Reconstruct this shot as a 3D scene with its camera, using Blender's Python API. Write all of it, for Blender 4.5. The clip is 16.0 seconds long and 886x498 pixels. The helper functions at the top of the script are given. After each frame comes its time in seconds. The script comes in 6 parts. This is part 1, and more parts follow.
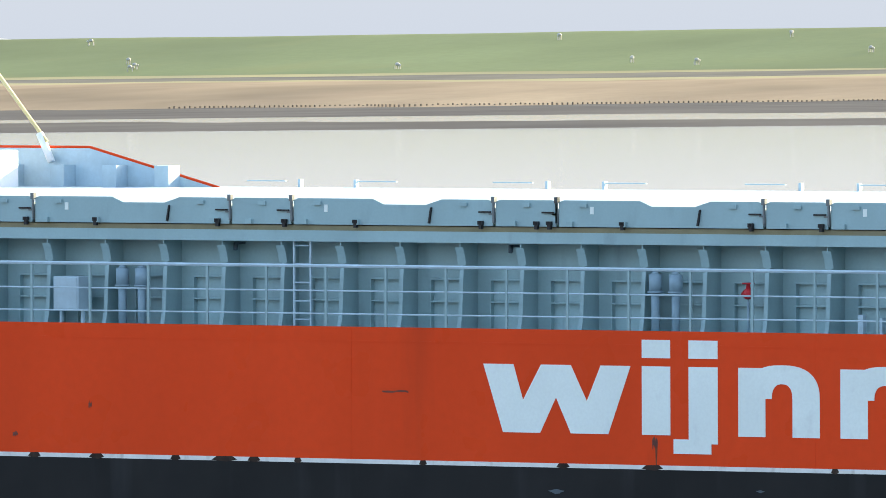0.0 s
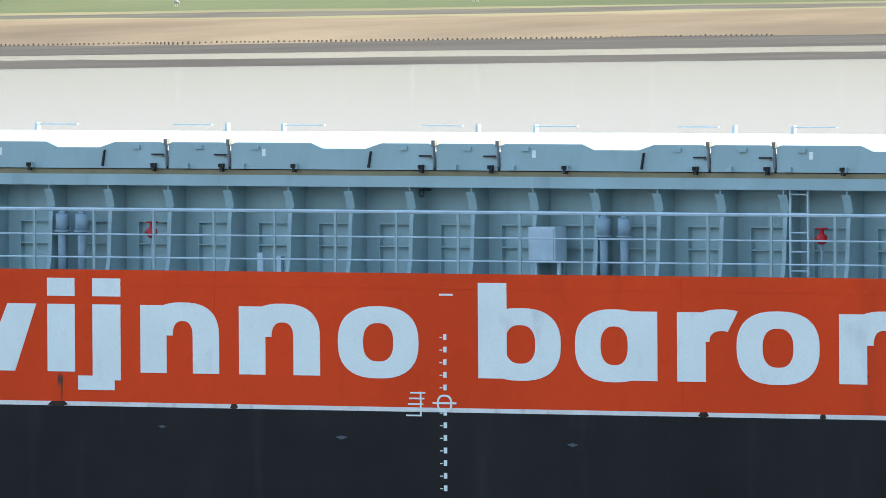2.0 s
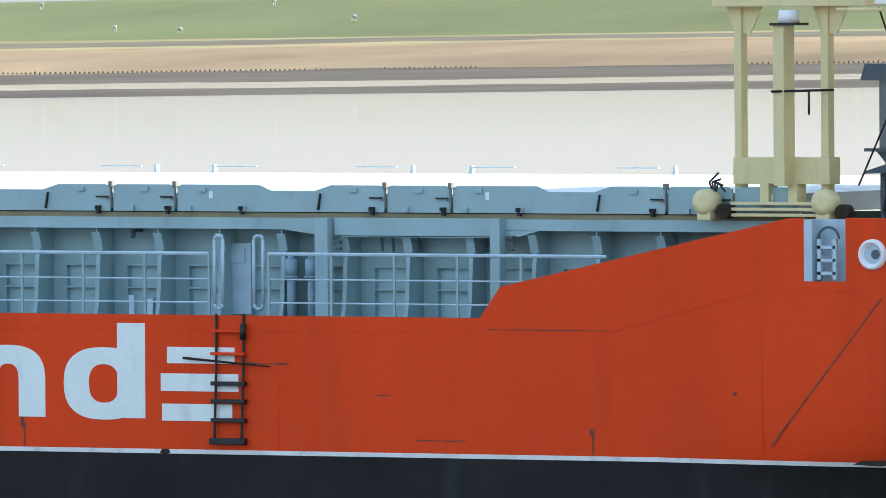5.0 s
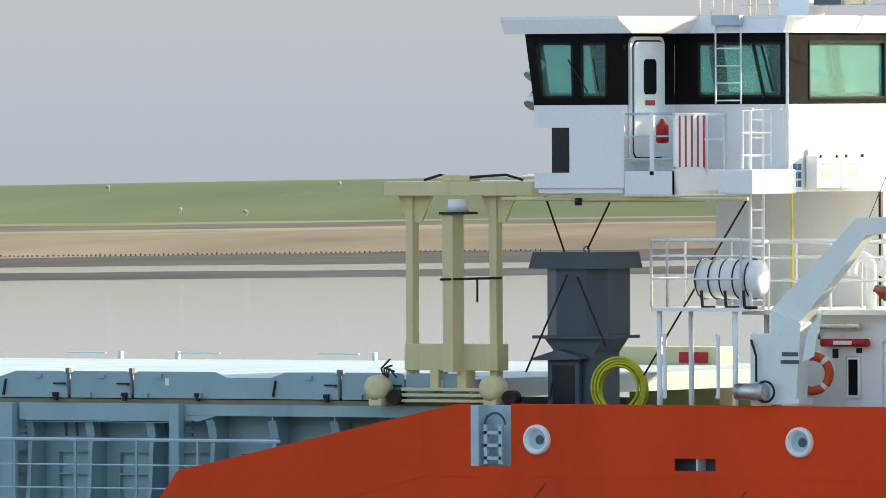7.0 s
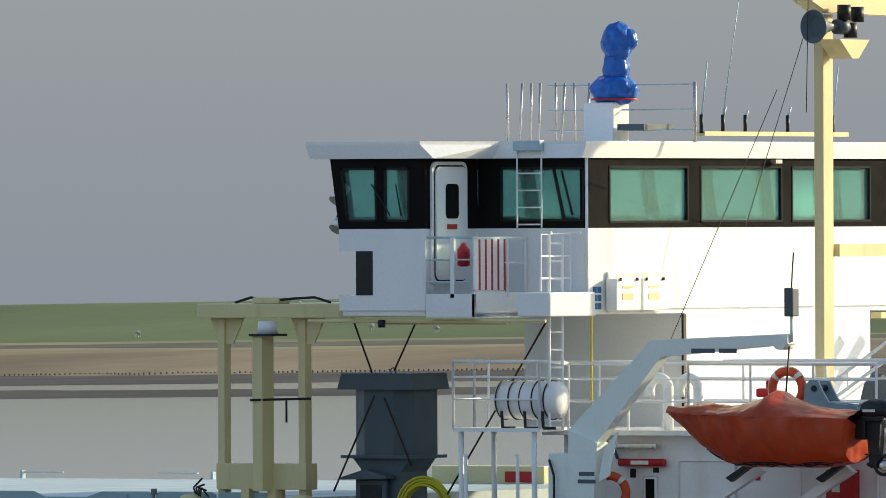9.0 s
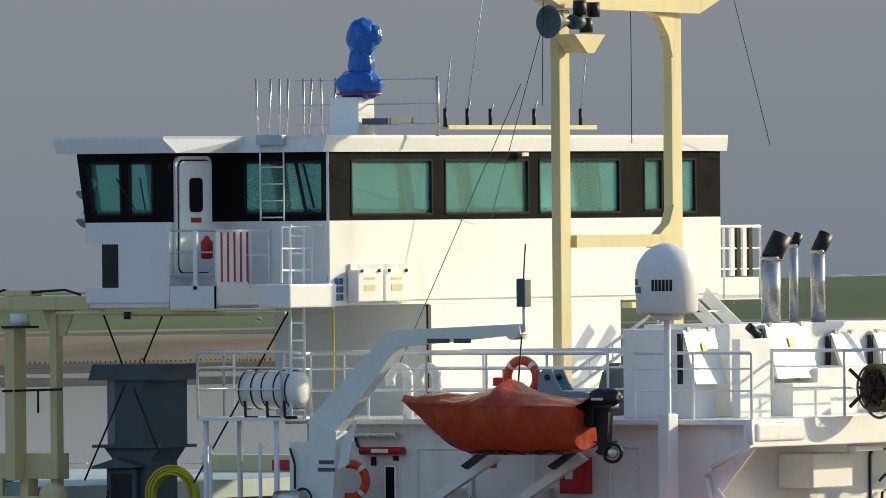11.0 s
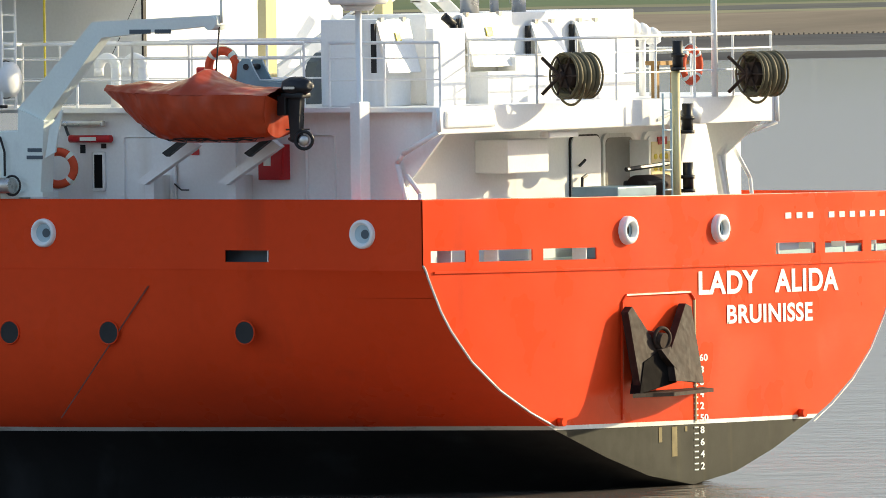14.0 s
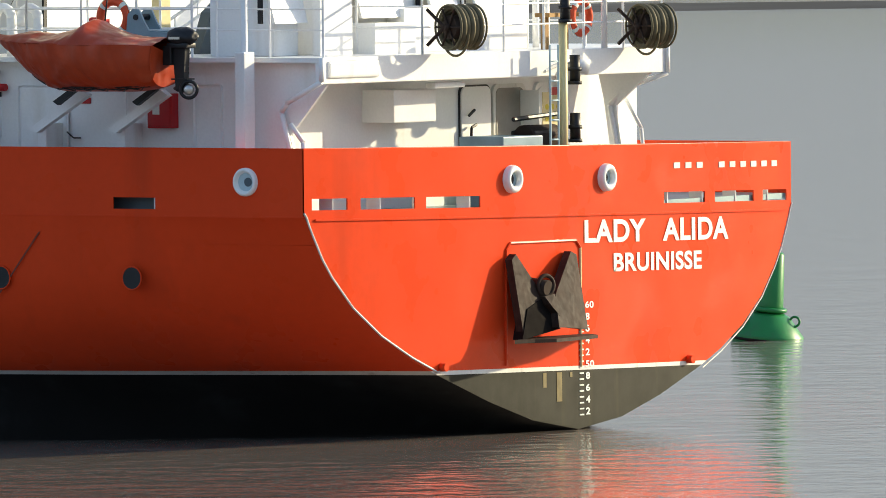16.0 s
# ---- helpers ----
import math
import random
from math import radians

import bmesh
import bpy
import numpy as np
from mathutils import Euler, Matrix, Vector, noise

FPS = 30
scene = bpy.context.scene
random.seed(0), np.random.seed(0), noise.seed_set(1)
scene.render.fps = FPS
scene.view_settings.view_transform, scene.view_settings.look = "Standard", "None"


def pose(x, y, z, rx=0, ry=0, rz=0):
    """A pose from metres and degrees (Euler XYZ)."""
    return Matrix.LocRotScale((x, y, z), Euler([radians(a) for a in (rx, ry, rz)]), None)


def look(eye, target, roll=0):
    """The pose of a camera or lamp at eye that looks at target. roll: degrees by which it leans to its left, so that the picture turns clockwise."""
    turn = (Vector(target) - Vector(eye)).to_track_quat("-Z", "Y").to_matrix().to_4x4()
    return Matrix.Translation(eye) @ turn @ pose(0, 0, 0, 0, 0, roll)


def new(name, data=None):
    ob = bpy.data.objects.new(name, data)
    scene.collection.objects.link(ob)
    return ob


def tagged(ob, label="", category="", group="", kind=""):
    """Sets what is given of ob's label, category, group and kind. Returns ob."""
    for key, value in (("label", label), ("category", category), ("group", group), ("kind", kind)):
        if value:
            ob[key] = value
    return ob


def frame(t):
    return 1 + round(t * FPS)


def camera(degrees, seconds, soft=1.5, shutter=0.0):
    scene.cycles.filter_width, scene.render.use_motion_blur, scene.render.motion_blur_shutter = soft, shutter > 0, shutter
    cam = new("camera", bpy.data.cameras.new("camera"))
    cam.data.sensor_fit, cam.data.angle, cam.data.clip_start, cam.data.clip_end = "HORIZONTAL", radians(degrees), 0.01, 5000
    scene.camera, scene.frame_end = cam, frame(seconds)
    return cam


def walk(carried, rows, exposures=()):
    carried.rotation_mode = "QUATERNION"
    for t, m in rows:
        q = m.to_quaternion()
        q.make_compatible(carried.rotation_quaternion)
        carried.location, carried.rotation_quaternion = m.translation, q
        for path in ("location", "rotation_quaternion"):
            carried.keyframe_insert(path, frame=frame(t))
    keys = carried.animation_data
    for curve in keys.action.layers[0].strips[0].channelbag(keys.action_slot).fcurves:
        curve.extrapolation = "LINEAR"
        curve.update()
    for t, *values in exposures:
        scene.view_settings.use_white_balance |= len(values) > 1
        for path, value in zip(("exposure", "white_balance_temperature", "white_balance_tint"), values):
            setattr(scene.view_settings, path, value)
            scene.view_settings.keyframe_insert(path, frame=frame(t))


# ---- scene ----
# ship space: x aft from the port quarter, y to starboard from the port side, z up
LENS = 3.8704
EYE = (0.0, -176.7, 8.308)
TRIM = 0.7051
SHIP_X, SPEED = -66.224, 3.5545
SEA = -0.2

cam = camera(LENS, 16.0, soft=0.85)


def aim(pan, tilt, roll):
    """The camera's pose from its compass pan, downward tilt and roll in degrees."""
    a, b = radians(pan), radians(-tilt)
    ahead = Vector((math.sin(a) * math.cos(b), math.cos(a) * math.cos(b), math.sin(b)))
    return look(EYE, Vector(EYE) + 100 * ahead, roll)


AIMS = [
    (0.0, -32.667, 0.91, -0.802),
    (0.5, -32.489, 0.896, -0.827),
    (1.0, -32.33, 1.042, -0.939),
    (1.5, -32.068, 1.194, -0.896),
    (2.0, -31.707, 1.199, -0.973),
    (2.5, -31.29, 1.164, -0.948),
    (3.0, -30.893, 1.131, -1.019),
    (3.5, -30.713, 1.152, -1.069),
    (4.0, -30.553, 1.182, -1.016),
    (4.5, -30.478, 1.174, -1.052),
    (5.0, -30.412, 1.08, -0.997),
    (5.2, -30.395, 1.029, -1.0),
    (7.3, -30.785, 0.175, -0.872),
    (7.5, -30.858, 0.122, -0.864),
    (8.0, -31.039, -0.005, -0.9),
    (8.5, -31.318, -0.135, -0.964),
    (9.0, -31.514, -0.245, -0.86),
    (9.5, -31.668, -0.269, -0.993),
    (10.0, -31.752, -0.262, -1.049),
    (10.2, -31.785, -0.261, -1.133),
    (12.3, -32.701, 0.192, -1.172),
    (12.5, -32.8, 0.361, -1.305),
    (13.0, -32.958, 0.795, -1.282),
    (13.5, -33.094, 1.008, -1.198),
    (14.0, -33.183, 1.187, -1.33),
    (14.5, -33.304, 1.313, -1.316),
    (15.0, -33.535, 1.389, -1.335),
    (15.5, -33.895, 1.406, -1.213),
    (16.0, -34.249, 1.403, -1.111),
]
walk(cam, [(t, aim(p, d, r)) for t, p, d, r in AIMS],
     exposures=[(0, 2.3, 7400, 14), (5.2, 2.3, 7400, 14), (7.3, 1.68, 7500, 12), (8.5, 1.2, 7350, 11), (10.2, 0.72, 6900, 10),
                (12.3, 0.62, 6950, 10), (12.8, 0.84, 7050, 11), (13.5, 1.32, 7250, 12), (14.4, 1.3, 7150, 12), (15.2, 1.18, 7050, 12), (16, 1.14, 7000, 12)])

# ---- light ----
SUN_AZ, SUN_EL = 61.0, 17.0
world = bpy.data.worlds.new("sky")
scene.world = world
world.use_nodes = True
wn = world.node_tree
sky = wn.nodes.new("ShaderNodeTexSky")
sky.sky_type, sky.sun_disc = "NISHITA", False
sky.sun_elevation, sky.sun_rotation = radians(SUN_EL), radians(90 - SUN_AZ)
sky.air_density, sky.dust_density, sky.ozone_density = 1.0, 1.0, 2.0
# grey-blue haze low over the horizon, all round
way = wn.nodes.new("ShaderNodeTexCoord")
split = wn.nodes.new("ShaderNodeSeparateXYZ")
fade = wn.nodes.new("ShaderNodeMapRange")
fade.inputs[1].default_value, fade.inputs[2].default_value, fade.inputs[3].default_value, fade.inputs[4].default_value = 0.0, 0.4, 1.0, 0.15
haze = wn.nodes.new("ShaderNodeMix")
haze.data_type = "RGBA"
haze.inputs[7].default_value = (0.8, 0.97, 1.21, 1)
wn.links.new(way.outputs["Generated"], split.inputs[0])
wn.links.new(split.outputs[2], fade.inputs[0])
wn.links.new(fade.outputs[0], haze.inputs[0])
wn.links.new(sky.outputs[0], haze.inputs[6])
wn.links.new(haze.outputs[2], wn.nodes["Background"].inputs[0])
wn.nodes["Background"].inputs[1].default_value = 0.15
sun = new("sun", bpy.data.lights.new("sun", "SUN"))
sun.data.energy, sun.data.angle, sun.data.color = 2.8, radians(0.6), (1.0, 0.9, 0.63)
_a, _e = radians(SUN_AZ), radians(SUN_EL)
SUN_DIR = Vector((math.cos(_a) * math.cos(_e), math.sin(_a) * math.cos(_e), math.sin(_e)))
sun.matrix_world = look(tuple(SUN_DIR * 200), (0, 0, 0))


# ---- materials ----
def surface(name, color, rough=0.5, metal=0.0, fine=20.0, coarse=1.2, vary=0.12, bump=0.15, stain=None, stain_amount=0.0, streak=1.0, coat=0.0, depth=0.01, gloss=0.35):
    """A worn painted or raw surface: two scales of tone, fine relief, and stains that may run downwards."""
    m = bpy.data.materials.new(name)
    m.use_nodes = True
    nt = m.node_tree
    p = nt.nodes["Principled BSDF"]
    p.inputs["Metallic"].default_value = metal
    p.inputs["Coat Weight"].default_value = coat
    p.inputs["Specular IOR Level"].default_value = gloss
    tc = nt.nodes.new("ShaderNodeTexCoord")

    def noisy(scale, detail, stretch=(1, 1, 1)):
        mp = nt.nodes.new("ShaderNodeMapping")
        mp.inputs["Scale"].default_value = stretch
        n = nt.nodes.new("ShaderNodeTexNoise")
        n.inputs["Scale"].default_value, n.inputs["Detail"].default_value = scale, detail
        nt.links.new(tc.outputs["Object"], mp.inputs[0])
        nt.links.new(mp.outputs[0], n.inputs["Vector"])
        return n.outputs["Fac"]

    def mix(fac, a, b):
        x = nt.nodes.new("ShaderNodeMix")
        x.data_type = "RGBA"
        for k, v in ((0, fac), (6, a), (7, b)):
            if hasattr(v, "is_linked"):
                nt.links.new(v, x.inputs[k])
            else:
                x.inputs[k].default_value = v if k == 0 else (*v, 1)
        return x.outputs[2]

    def ramp(src, lo, hi, top=1.0):
        r = nt.nodes.new("ShaderNodeMapRange")
        r.inputs[1].default_value, r.inputs[2].default_value, r.inputs[4].default_value = lo, hi, top
        nt.links.new(src, r.inputs[0])
        return r.outputs[0]

    dark = tuple(c * (1 - vary) for c in color)
    light = tuple(min(1, c * (1 + vary)) for c in color)
    col = mix(ramp(noisy(coarse, 4, (1, 1, streak)), 0.3, 0.7), dark, light)
    fine_n = noisy(fine, 3)
    col = mix(ramp(fine_n, 0.35, 0.75, 0.25), col, tuple(c * 0.8 for c in color))
    if stain:
        s = noisy(coarse * 2.3, 6, (1, 1, streak * 0.5))
        col = mix(ramp(s, 0.62 - 0.12 * stain_amount, 0.78, min(1.0, 0.35 + stain_amount * 0.5)), col, stain)
    nt.links.new(col, p.inputs["Base Color"])
    nt.links.new(ramp(noisy(coarse * 3, 3), 0.2, 0.8, 1.0), (q := nt.nodes.new("ShaderNodeMapRange")).inputs[0])
    q.inputs[3].default_value, q.inputs[4].default_value = max(0.03, rough - 0.1), min(1, rough + 0.12)
    nt.links.new(q.outputs[0], p.inputs["Roughness"])
    if bump:
        b = nt.nodes.new("ShaderNodeBump")
        b.inputs["Strength"].default_value, b.inputs["Distance"].default_value = bump, depth
        nt.links.new(noisy(coarse * 0.8, 2, (1, 1, 0.6)), b.inputs["Height"])
        nt.links.new(b.outputs[0], p.inputs["Normal"])
    return m


RED = surface("orange_red_paint", (0.79, 0.065, 0.016), 0.3, gloss=0.08, stain=(0.36, 0.04, 0.015), stain_amount=0.3, coarse=0.35, fine=6, vary=0.08, bump=0.25, streak=0.25, depth=0.05)
BLACK = surface("black_boot_paint", (0.0105, 0.0105, 0.0105), 0.6, gloss=0.22, stain=(0.04, 0.043, 0.045), stain_amount=0.5, coarse=0.5, vary=0.35, streak=0.3)
LINE = surface("white_line_paint", (0.72, 0.72, 0.68), 0.5, stain=(0.25, 0.2, 0.15), stain_amount=0.5, coarse=2.0)
WHITE = surface("white_ship_paint", (0.86, 0.87, 0.86), 0.35, stain=(0.6, 0.55, 0.46), stain_amount=0.15, coarse=0.8, vary=0.03, bump=0.12, streak=0.4, depth=0.02)
LETTER = surface("white_hull_lettering", (0.76, 0.83, 0.78), 0.5, gloss=0.25, stain=(0.45, 0.45, 0.45), stain_amount=0.25, coarse=0.9, vary=0.04)
BLUE = surface("blue_grey_paint", (0.29, 0.44, 0.455), 0.42, stain=(0.14, 0.2, 0.23), stain_amount=0.3, coarse=1.0, vary=0.1, streak=0.4)
PALE = surface("pale_rail_paint", (0.42, 0.56, 0.62), 0.4, coarse=3)
TOPC = surface("hatch_top_paint", (0.45, 0.55, 0.58), 0.5, coarse=0.8, stain=(0.35, 0.35, 0.33), stain_amount=0.4)
CREAM = surface("cream_paint", (0.72, 0.62, 0.33), 0.4, stain=(0.4, 0.28, 0.14), stain_amount=0.25, coarse=1.2, vary=0.06, streak=0.4)
GREY = surface("dark_grey_paint", (0.075, 0.105, 0.125), 0.42, stain=(0.05, 0.06, 0.07), stain_amount=0.3, coarse=1.0, streak=0.3)
# black things, and sheets that stand for the shade in openings
DARK = surface("black_rubber_paint_and_shade", (0.012, 0.013, 0.015), 0.45, coarse=4, vary=0.3)
BAND = surface("black_window_band", (0.012, 0.012, 0.0115), 0.85, gloss=0.04, coarse=1.5, vary=0.2, bump=0.05)
STEEL = surface("brushed_steel", (0.55, 0.53, 0.5), 0.3, metal=0.9, coarse=3, stain=(0.3, 0.22, 0.15), stain_amount=0.3)
SAFETY = surface("orange_cover_cloth", (0.44, 0.05, 0.012), 0.38, coarse=2.2, vary=0.18, bump=0.9, depth=0.12, stain=(0.3, 0.05, 0.02), stain_amount=0.3)
BUOYRED = surface("red_orange_plastic", (0.72, 0.09, 0.03), 0.45, coarse=4, vary=0.1)
FIRE = surface("red_fire_paint", (0.5, 0.015, 0.02), 0.35, coarse=4, vary=0.1)
TARP = surface("blue_tarpaulin", (0.01, 0.125, 0.5), 0.2, coarse=9, vary=0.3, bump=0.9, depth=0.05)
HOSE = surface("yellow_hose", (0.55, 0.5, 0.03), 0.5, coarse=6, vary=0.15)
ROPE = surface("olive_mooring_hose", (0.13, 0.11, 0.06), 0.7, coarse=6, vary=0.3)
IRON = surface("weathered_anchor_iron", (0.038, 0.024, 0.018), 0.7, gloss=0.15, coarse=3, vary=0.4, stain=(0.08, 0.062, 0.05), stain_amount=0.6, bump=0.5)
GREEN = surface("green_buoy_paint", (0.01, 0.22, 0.055), 0.4, coarse=2, vary=0.15, stain=(0.05, 0.12, 0.06), stain_amount=0.3)
DOME = surface("white_dome_plastic", (0.82, 0.82, 0.81), 0.35, coarse=2, vary=0.02, bump=0.02)
MARK = surface("blue_marking_film", (0.03, 0.14, 0.3), 0.5, coarse=5)
YMARK = surface("yellow_marking_film", (0.7, 0.55, 0.05), 0.5, coarse=5)
WOOL = surface("sheep_wool", (0.5, 0.48, 0.43), 0.95, coarse=3, gloss=0.05)


def glass(name, tint, rough=0.03):
    m = bpy.data.materials.new(name)
    m.use_nodes = True
    p = m.node_tree.nodes["Principled BSDF"]
    p.inputs["Base Color"].default_value = (*tint, 1)
    p.inputs["Roughness"].default_value = rough
    p.inputs["Transmission Weight"].default_value = 0.85
    p.inputs["IOR"].default_value = 1.25
    return m


PANE = glass("tinted_green_glass", (0.38, 0.72, 0.68))


# ---- building helpers ----
class Shape:
    """Collects solids into one bmesh."""

    def __init__(self):
        self.bm = bmesh.new()

    def box(self, x0, y0, z0, x1, y1, z1, bev=0.0):
        v = [self.bm.verts.new((x, y, z)) for x in (x0, x1) for y in (y0, y1) for z in (z0, z1)]
        fs = [self.bm.faces.new([v[i] for i in f]) for f in ((0, 1, 3, 2), (4, 6, 7, 5), (0, 4, 5, 1), (2, 3, 7, 6), (0, 2, 6, 4), (1, 5, 7, 3))]
        if bev:
            es = list({e for f in fs for e in f.edges})
            bmesh.ops.bevel(self.bm, geom=es, offset=bev, segments=2, affect="EDGES", profile=0.6)
        return self

    def prism(self, poly, axis, a, b):
        """A polygon in the two other axes, drawn out along axis from a to b."""
        def put(u, v, w):
            return {"x": (w, u, v), "y": (u, w, v), "z": (u, v, w)}[axis]
        lo = [self.bm.verts.new(put(u, v, a)) for u, v in poly]
        hi = [self.bm.verts.new(put(u, v, b)) for u, v in poly]
        n = len(poly)
        self.bm.faces.new(lo)
        self.bm.faces.new(hi[::-1])
        for i in range(n):
            self.bm.faces.new((lo[i], hi[i], hi[(i + 1) % n], lo[(i + 1) % n]))
        return self

    def cyl(self, p, q, r0, r1=None, n=8, cap=True):
        p, q = Vector(p), Vector(q)
        d = (q - p).normalized()
        u = d.orthogonal().normalized()
        w = d.cross(u)
        r1 = r0 if r1 is None else r1
        rings = [[self.bm.verts.new(c + r * (math.cos(k * math.tau / n) * u + math.sin(k * math.tau / n) * w)) for k in range(n)] for c, r in ((p, r0), (q, r1))]
        for k in range(n):
            f = self.bm.faces.new((rings[0][k], rings[0][(k + 1) % n], rings[1][(k + 1) % n], rings[1][k]))
            f.smooth = n > 6
        if cap:
            self.bm.faces.new(rings[0][::-1])
            self.bm.faces.new(rings[1])
        return self

    def tube(self, pts, r, n=6):
        for p, q in zip(pts, pts[1:]):
            self.cyl(p, q, r, n=n)
        return self

    def lathe(self, c, axis, prof, n=24, cap=True):
        """Profile of (distance along axis, radius) turned about a line through c."""
        d = Vector(axis).normalized()
        u = d.orthogonal().normalized()
        w = d.cross(u)
        c = Vector(c)
        rings = [[self.bm.verts.new(c + a * d + r * (math.cos(k * math.tau / n) * u + math.sin(k * math.tau / n) * w)) for k in range(n)] for a, r in prof]
        for A, B in zip(rings, rings[1:]):
            for k in range(n):
                self.bm.faces.new((A[k], A[(k + 1) % n], B[(k + 1) % n], B[k])).smooth = True
        if cap:
            self.bm.faces.new(rings[0][::-1])
            self.bm.faces.new(rings[-1])
        return self

    def ring(self, c, axis, R, r, n=28, m=8, a0=0.0, a1=math.tau):
        d = Vector(axis).normalized()
        u = d.orthogonal().normalized()
        if abs(d.z) < 0.9:
            u = Vector((0, 0, 1)).cross(d).normalized()
        w = d.cross(u)
        c = Vector(c)
        full = abs(a1 - a0 - math.tau) < 1e-6
        rows = []
        for i in range(n if full else n + 1):
            a = a0 + (a1 - a0) * i / n
            e = math.cos(a) * u + math.sin(a) * w
            rows.append([self.bm.verts.new(c + R * e + r * (math.cos(k * math.tau / m) * e + math.sin(k * math.tau / m) * d)) for k in range(m)])
        for i in range(n):
            A, B = rows[i], rows[(i + 1) % len(rows)]
            for k in range(m):
                self.bm.faces.new((A[k], A[(k + 1) % m], B[(k + 1) % m], B[k])).smooth = True
        return self

    def grid(self, f, us, vs):
        g = [[self.bm.verts.new(f(u, v)) for v in vs] for u in us]
        for i in range(len(us) - 1):
            for j in range(len(vs) - 1):
                self.bm.faces.new((g[i][j], g[i + 1][j], g[i + 1][j + 1], g[i][j + 1])).smooth = True
        return self


ABOARD = []


def thing(name, base, label, category, group="", kind="", aboard=True):
    ob = new(name)
    ob.location = base
    tagged(ob, label, category, group, kind)
    ob.empty_display_size = 0.3
    if aboard:
        ABOARD.append((ob, Vector(base)))
    return ob


def part(name, shape, material, parent, label="", at=None):
    """One mesh under a thing or a part, from a Shape in ship space, or from an earlier part's mesh moved by at."""
    if isinstance(shape, Shape):
        top = parent.parent if parent.parent else parent
        bmesh.ops.recalc_face_normals(shape.bm, faces=shape.bm.faces)
        bmesh.ops.translate(shape.bm, verts=shape.bm.verts, vec=-Vector(top.location))
        me = bpy.data.meshes.new(name)
        shape.bm.to_mesh(me)
        shape.bm.free()
        me.materials.append(material)
    else:
        me = shape
    ob = new(name, me)
    ob.parent = parent
    if at:
        ob.location = at
    if label:
        tagged(ob, label)
    return ob


def pieces(name, shape, material, parent):
    """Each loose solid of a Shape becomes a part of its own."""
    shape.bm.verts.index_update()
    seen = set()
    for v0 in list(shape.bm.verts):
        if v0 in seen:
            continue
        island, todo = [v0], [v0]
        seen.add(v0)
        while todo:
            for e in todo.pop().link_edges:
                for v in e.verts:
                    if v not in seen:
                        seen.add(v)
                        island.append(v)
                        todo.append(v)
        one = Shape()
        same = {v: one.bm.verts.new(v.co) for v in island}
        for f in {f for v in island for f in v.link_faces}:
            one.bm.faces.new([same[v] for v in f.verts]).smooth = f.smooth
        part(name, one, material, parent)
    shape.bm.free()


def rounded(u0, v0, u1, v1, r, n=5):
    """Outline of a rectangle with round corners."""
    pts = []
    for cu, cv, a in ((u1 - r, v1 - r, 0), (u0 + r, v1 - r, 90), (u0 + r, v0 + r, 180), (u1 - r, v0 + r, 270)):
        pts += [(cu + r * math.cos(radians(a + 90 * k / n)), cv + r * math.sin(radians(a + 90 * k / n))) for k in range(n + 1)]
    return pts

# ---- land and water ----
_rad, _tan = Vector((-0.5227, 0.8525, 0)), Vector((0.8525, 0.5227, 0))
ALONG = (_tan - 0.756 * _rad).normalized()
INLAND = (_rad + 0.756 * _tan).normalized()
SHORE = Vector((EYE[0], EYE[1], 0)) + 1269 * _rad


def land(n, s, z):
    return SHORE + ALONG * s + INLAND * n + Vector((0, 0, z))


MUD = surface("wet_grey_mud", (0.075, 0.07, 0.064), 0.85, gloss=0.1, coarse=0.03, fine=0.4, vary=0.3, bump=0.4, depth=0.4)
REED = surface("dry_brown_reeds", (0.25, 0.195, 0.13), 0.95, gloss=0.1, coarse=0.02, fine=0.5, vary=0.35, bump=0.3, stain=(0.16, 0.115, 0.075), stain_amount=0.6, depth=0.5)
MARSH = surface("yellowed_marsh_grass", (0.23, 0.215, 0.1), 0.9, coarse=0.02, fine=0.5, vary=0.2, bump=0.3, stain=(0.12, 0.1, 0.07), stain_amount=0.3, depth=0.5)
GRASS = surface("grazed_dyke_grass", (0.135, 0.172, 0.083), 0.95, gloss=0.1, coarse=0.018, fine=0.6, vary=0.2, bump=0.3, stain=(0.17, 0.185, 0.08), stain_amount=0.5, depth=0.4)
DITCH = surface("dark_ditch_earth", (0.07, 0.065, 0.045), 0.8, coarse=0.05, vary=0.4)

PROFILE = [(-60, -1.6, 0), (-27, -0.35, 0), (-8, 0.1, 0), (18, 0.3, 0), (42, 0.05, 0), (60, -0.35, 0), (120, -0.5, 0), (148, -0.25, 0), (175, -0.02, 0), (250, 0.15, 0), (262, 0.25, 0),
           (268, 1.1, 1), (285, 2.0, 1), (300, 2.8, 1), (318, 3.1, 1), (330, 3.3, 2), (352, 3.75, 4), (360, 3.55, 4), (364, 4.0, 2), (378, 4.9, 3), (400, 7.1, 3), (418, 8.9, 3), (424, 9.3, 3), (430, 9.3, 3),
           (460, 5.0, 3), (520, 1.5, 3), (1500, 1.2, 3), (3800, 1.0, 3)]
ground_bm = bmesh.new()
S_STEPS = [-1600 + 8 * i for i in range(401)]
ground_rows = []
for n, z, k in PROFILE:
    row = []
    for s in S_STEPS:
        w = noise.noise(Vector((s * 0.012, n * 0.05, 1.3))) + 0.5 * noise.noise(Vector((s * 0.06, n * 0.1, 7.7)))
        dn = w * (15 if n < 262 else 5 if n < 330 else 2.5 if n < 370 else 0)
        dz = w * (0.26 if n < 262 else 0.35 if n < 340 else 0.15 if n < 431 else 0.3)
        row.append(ground_bm.verts.new(land(n + dn, s, z + dz)))
    ground_rows.append(row)
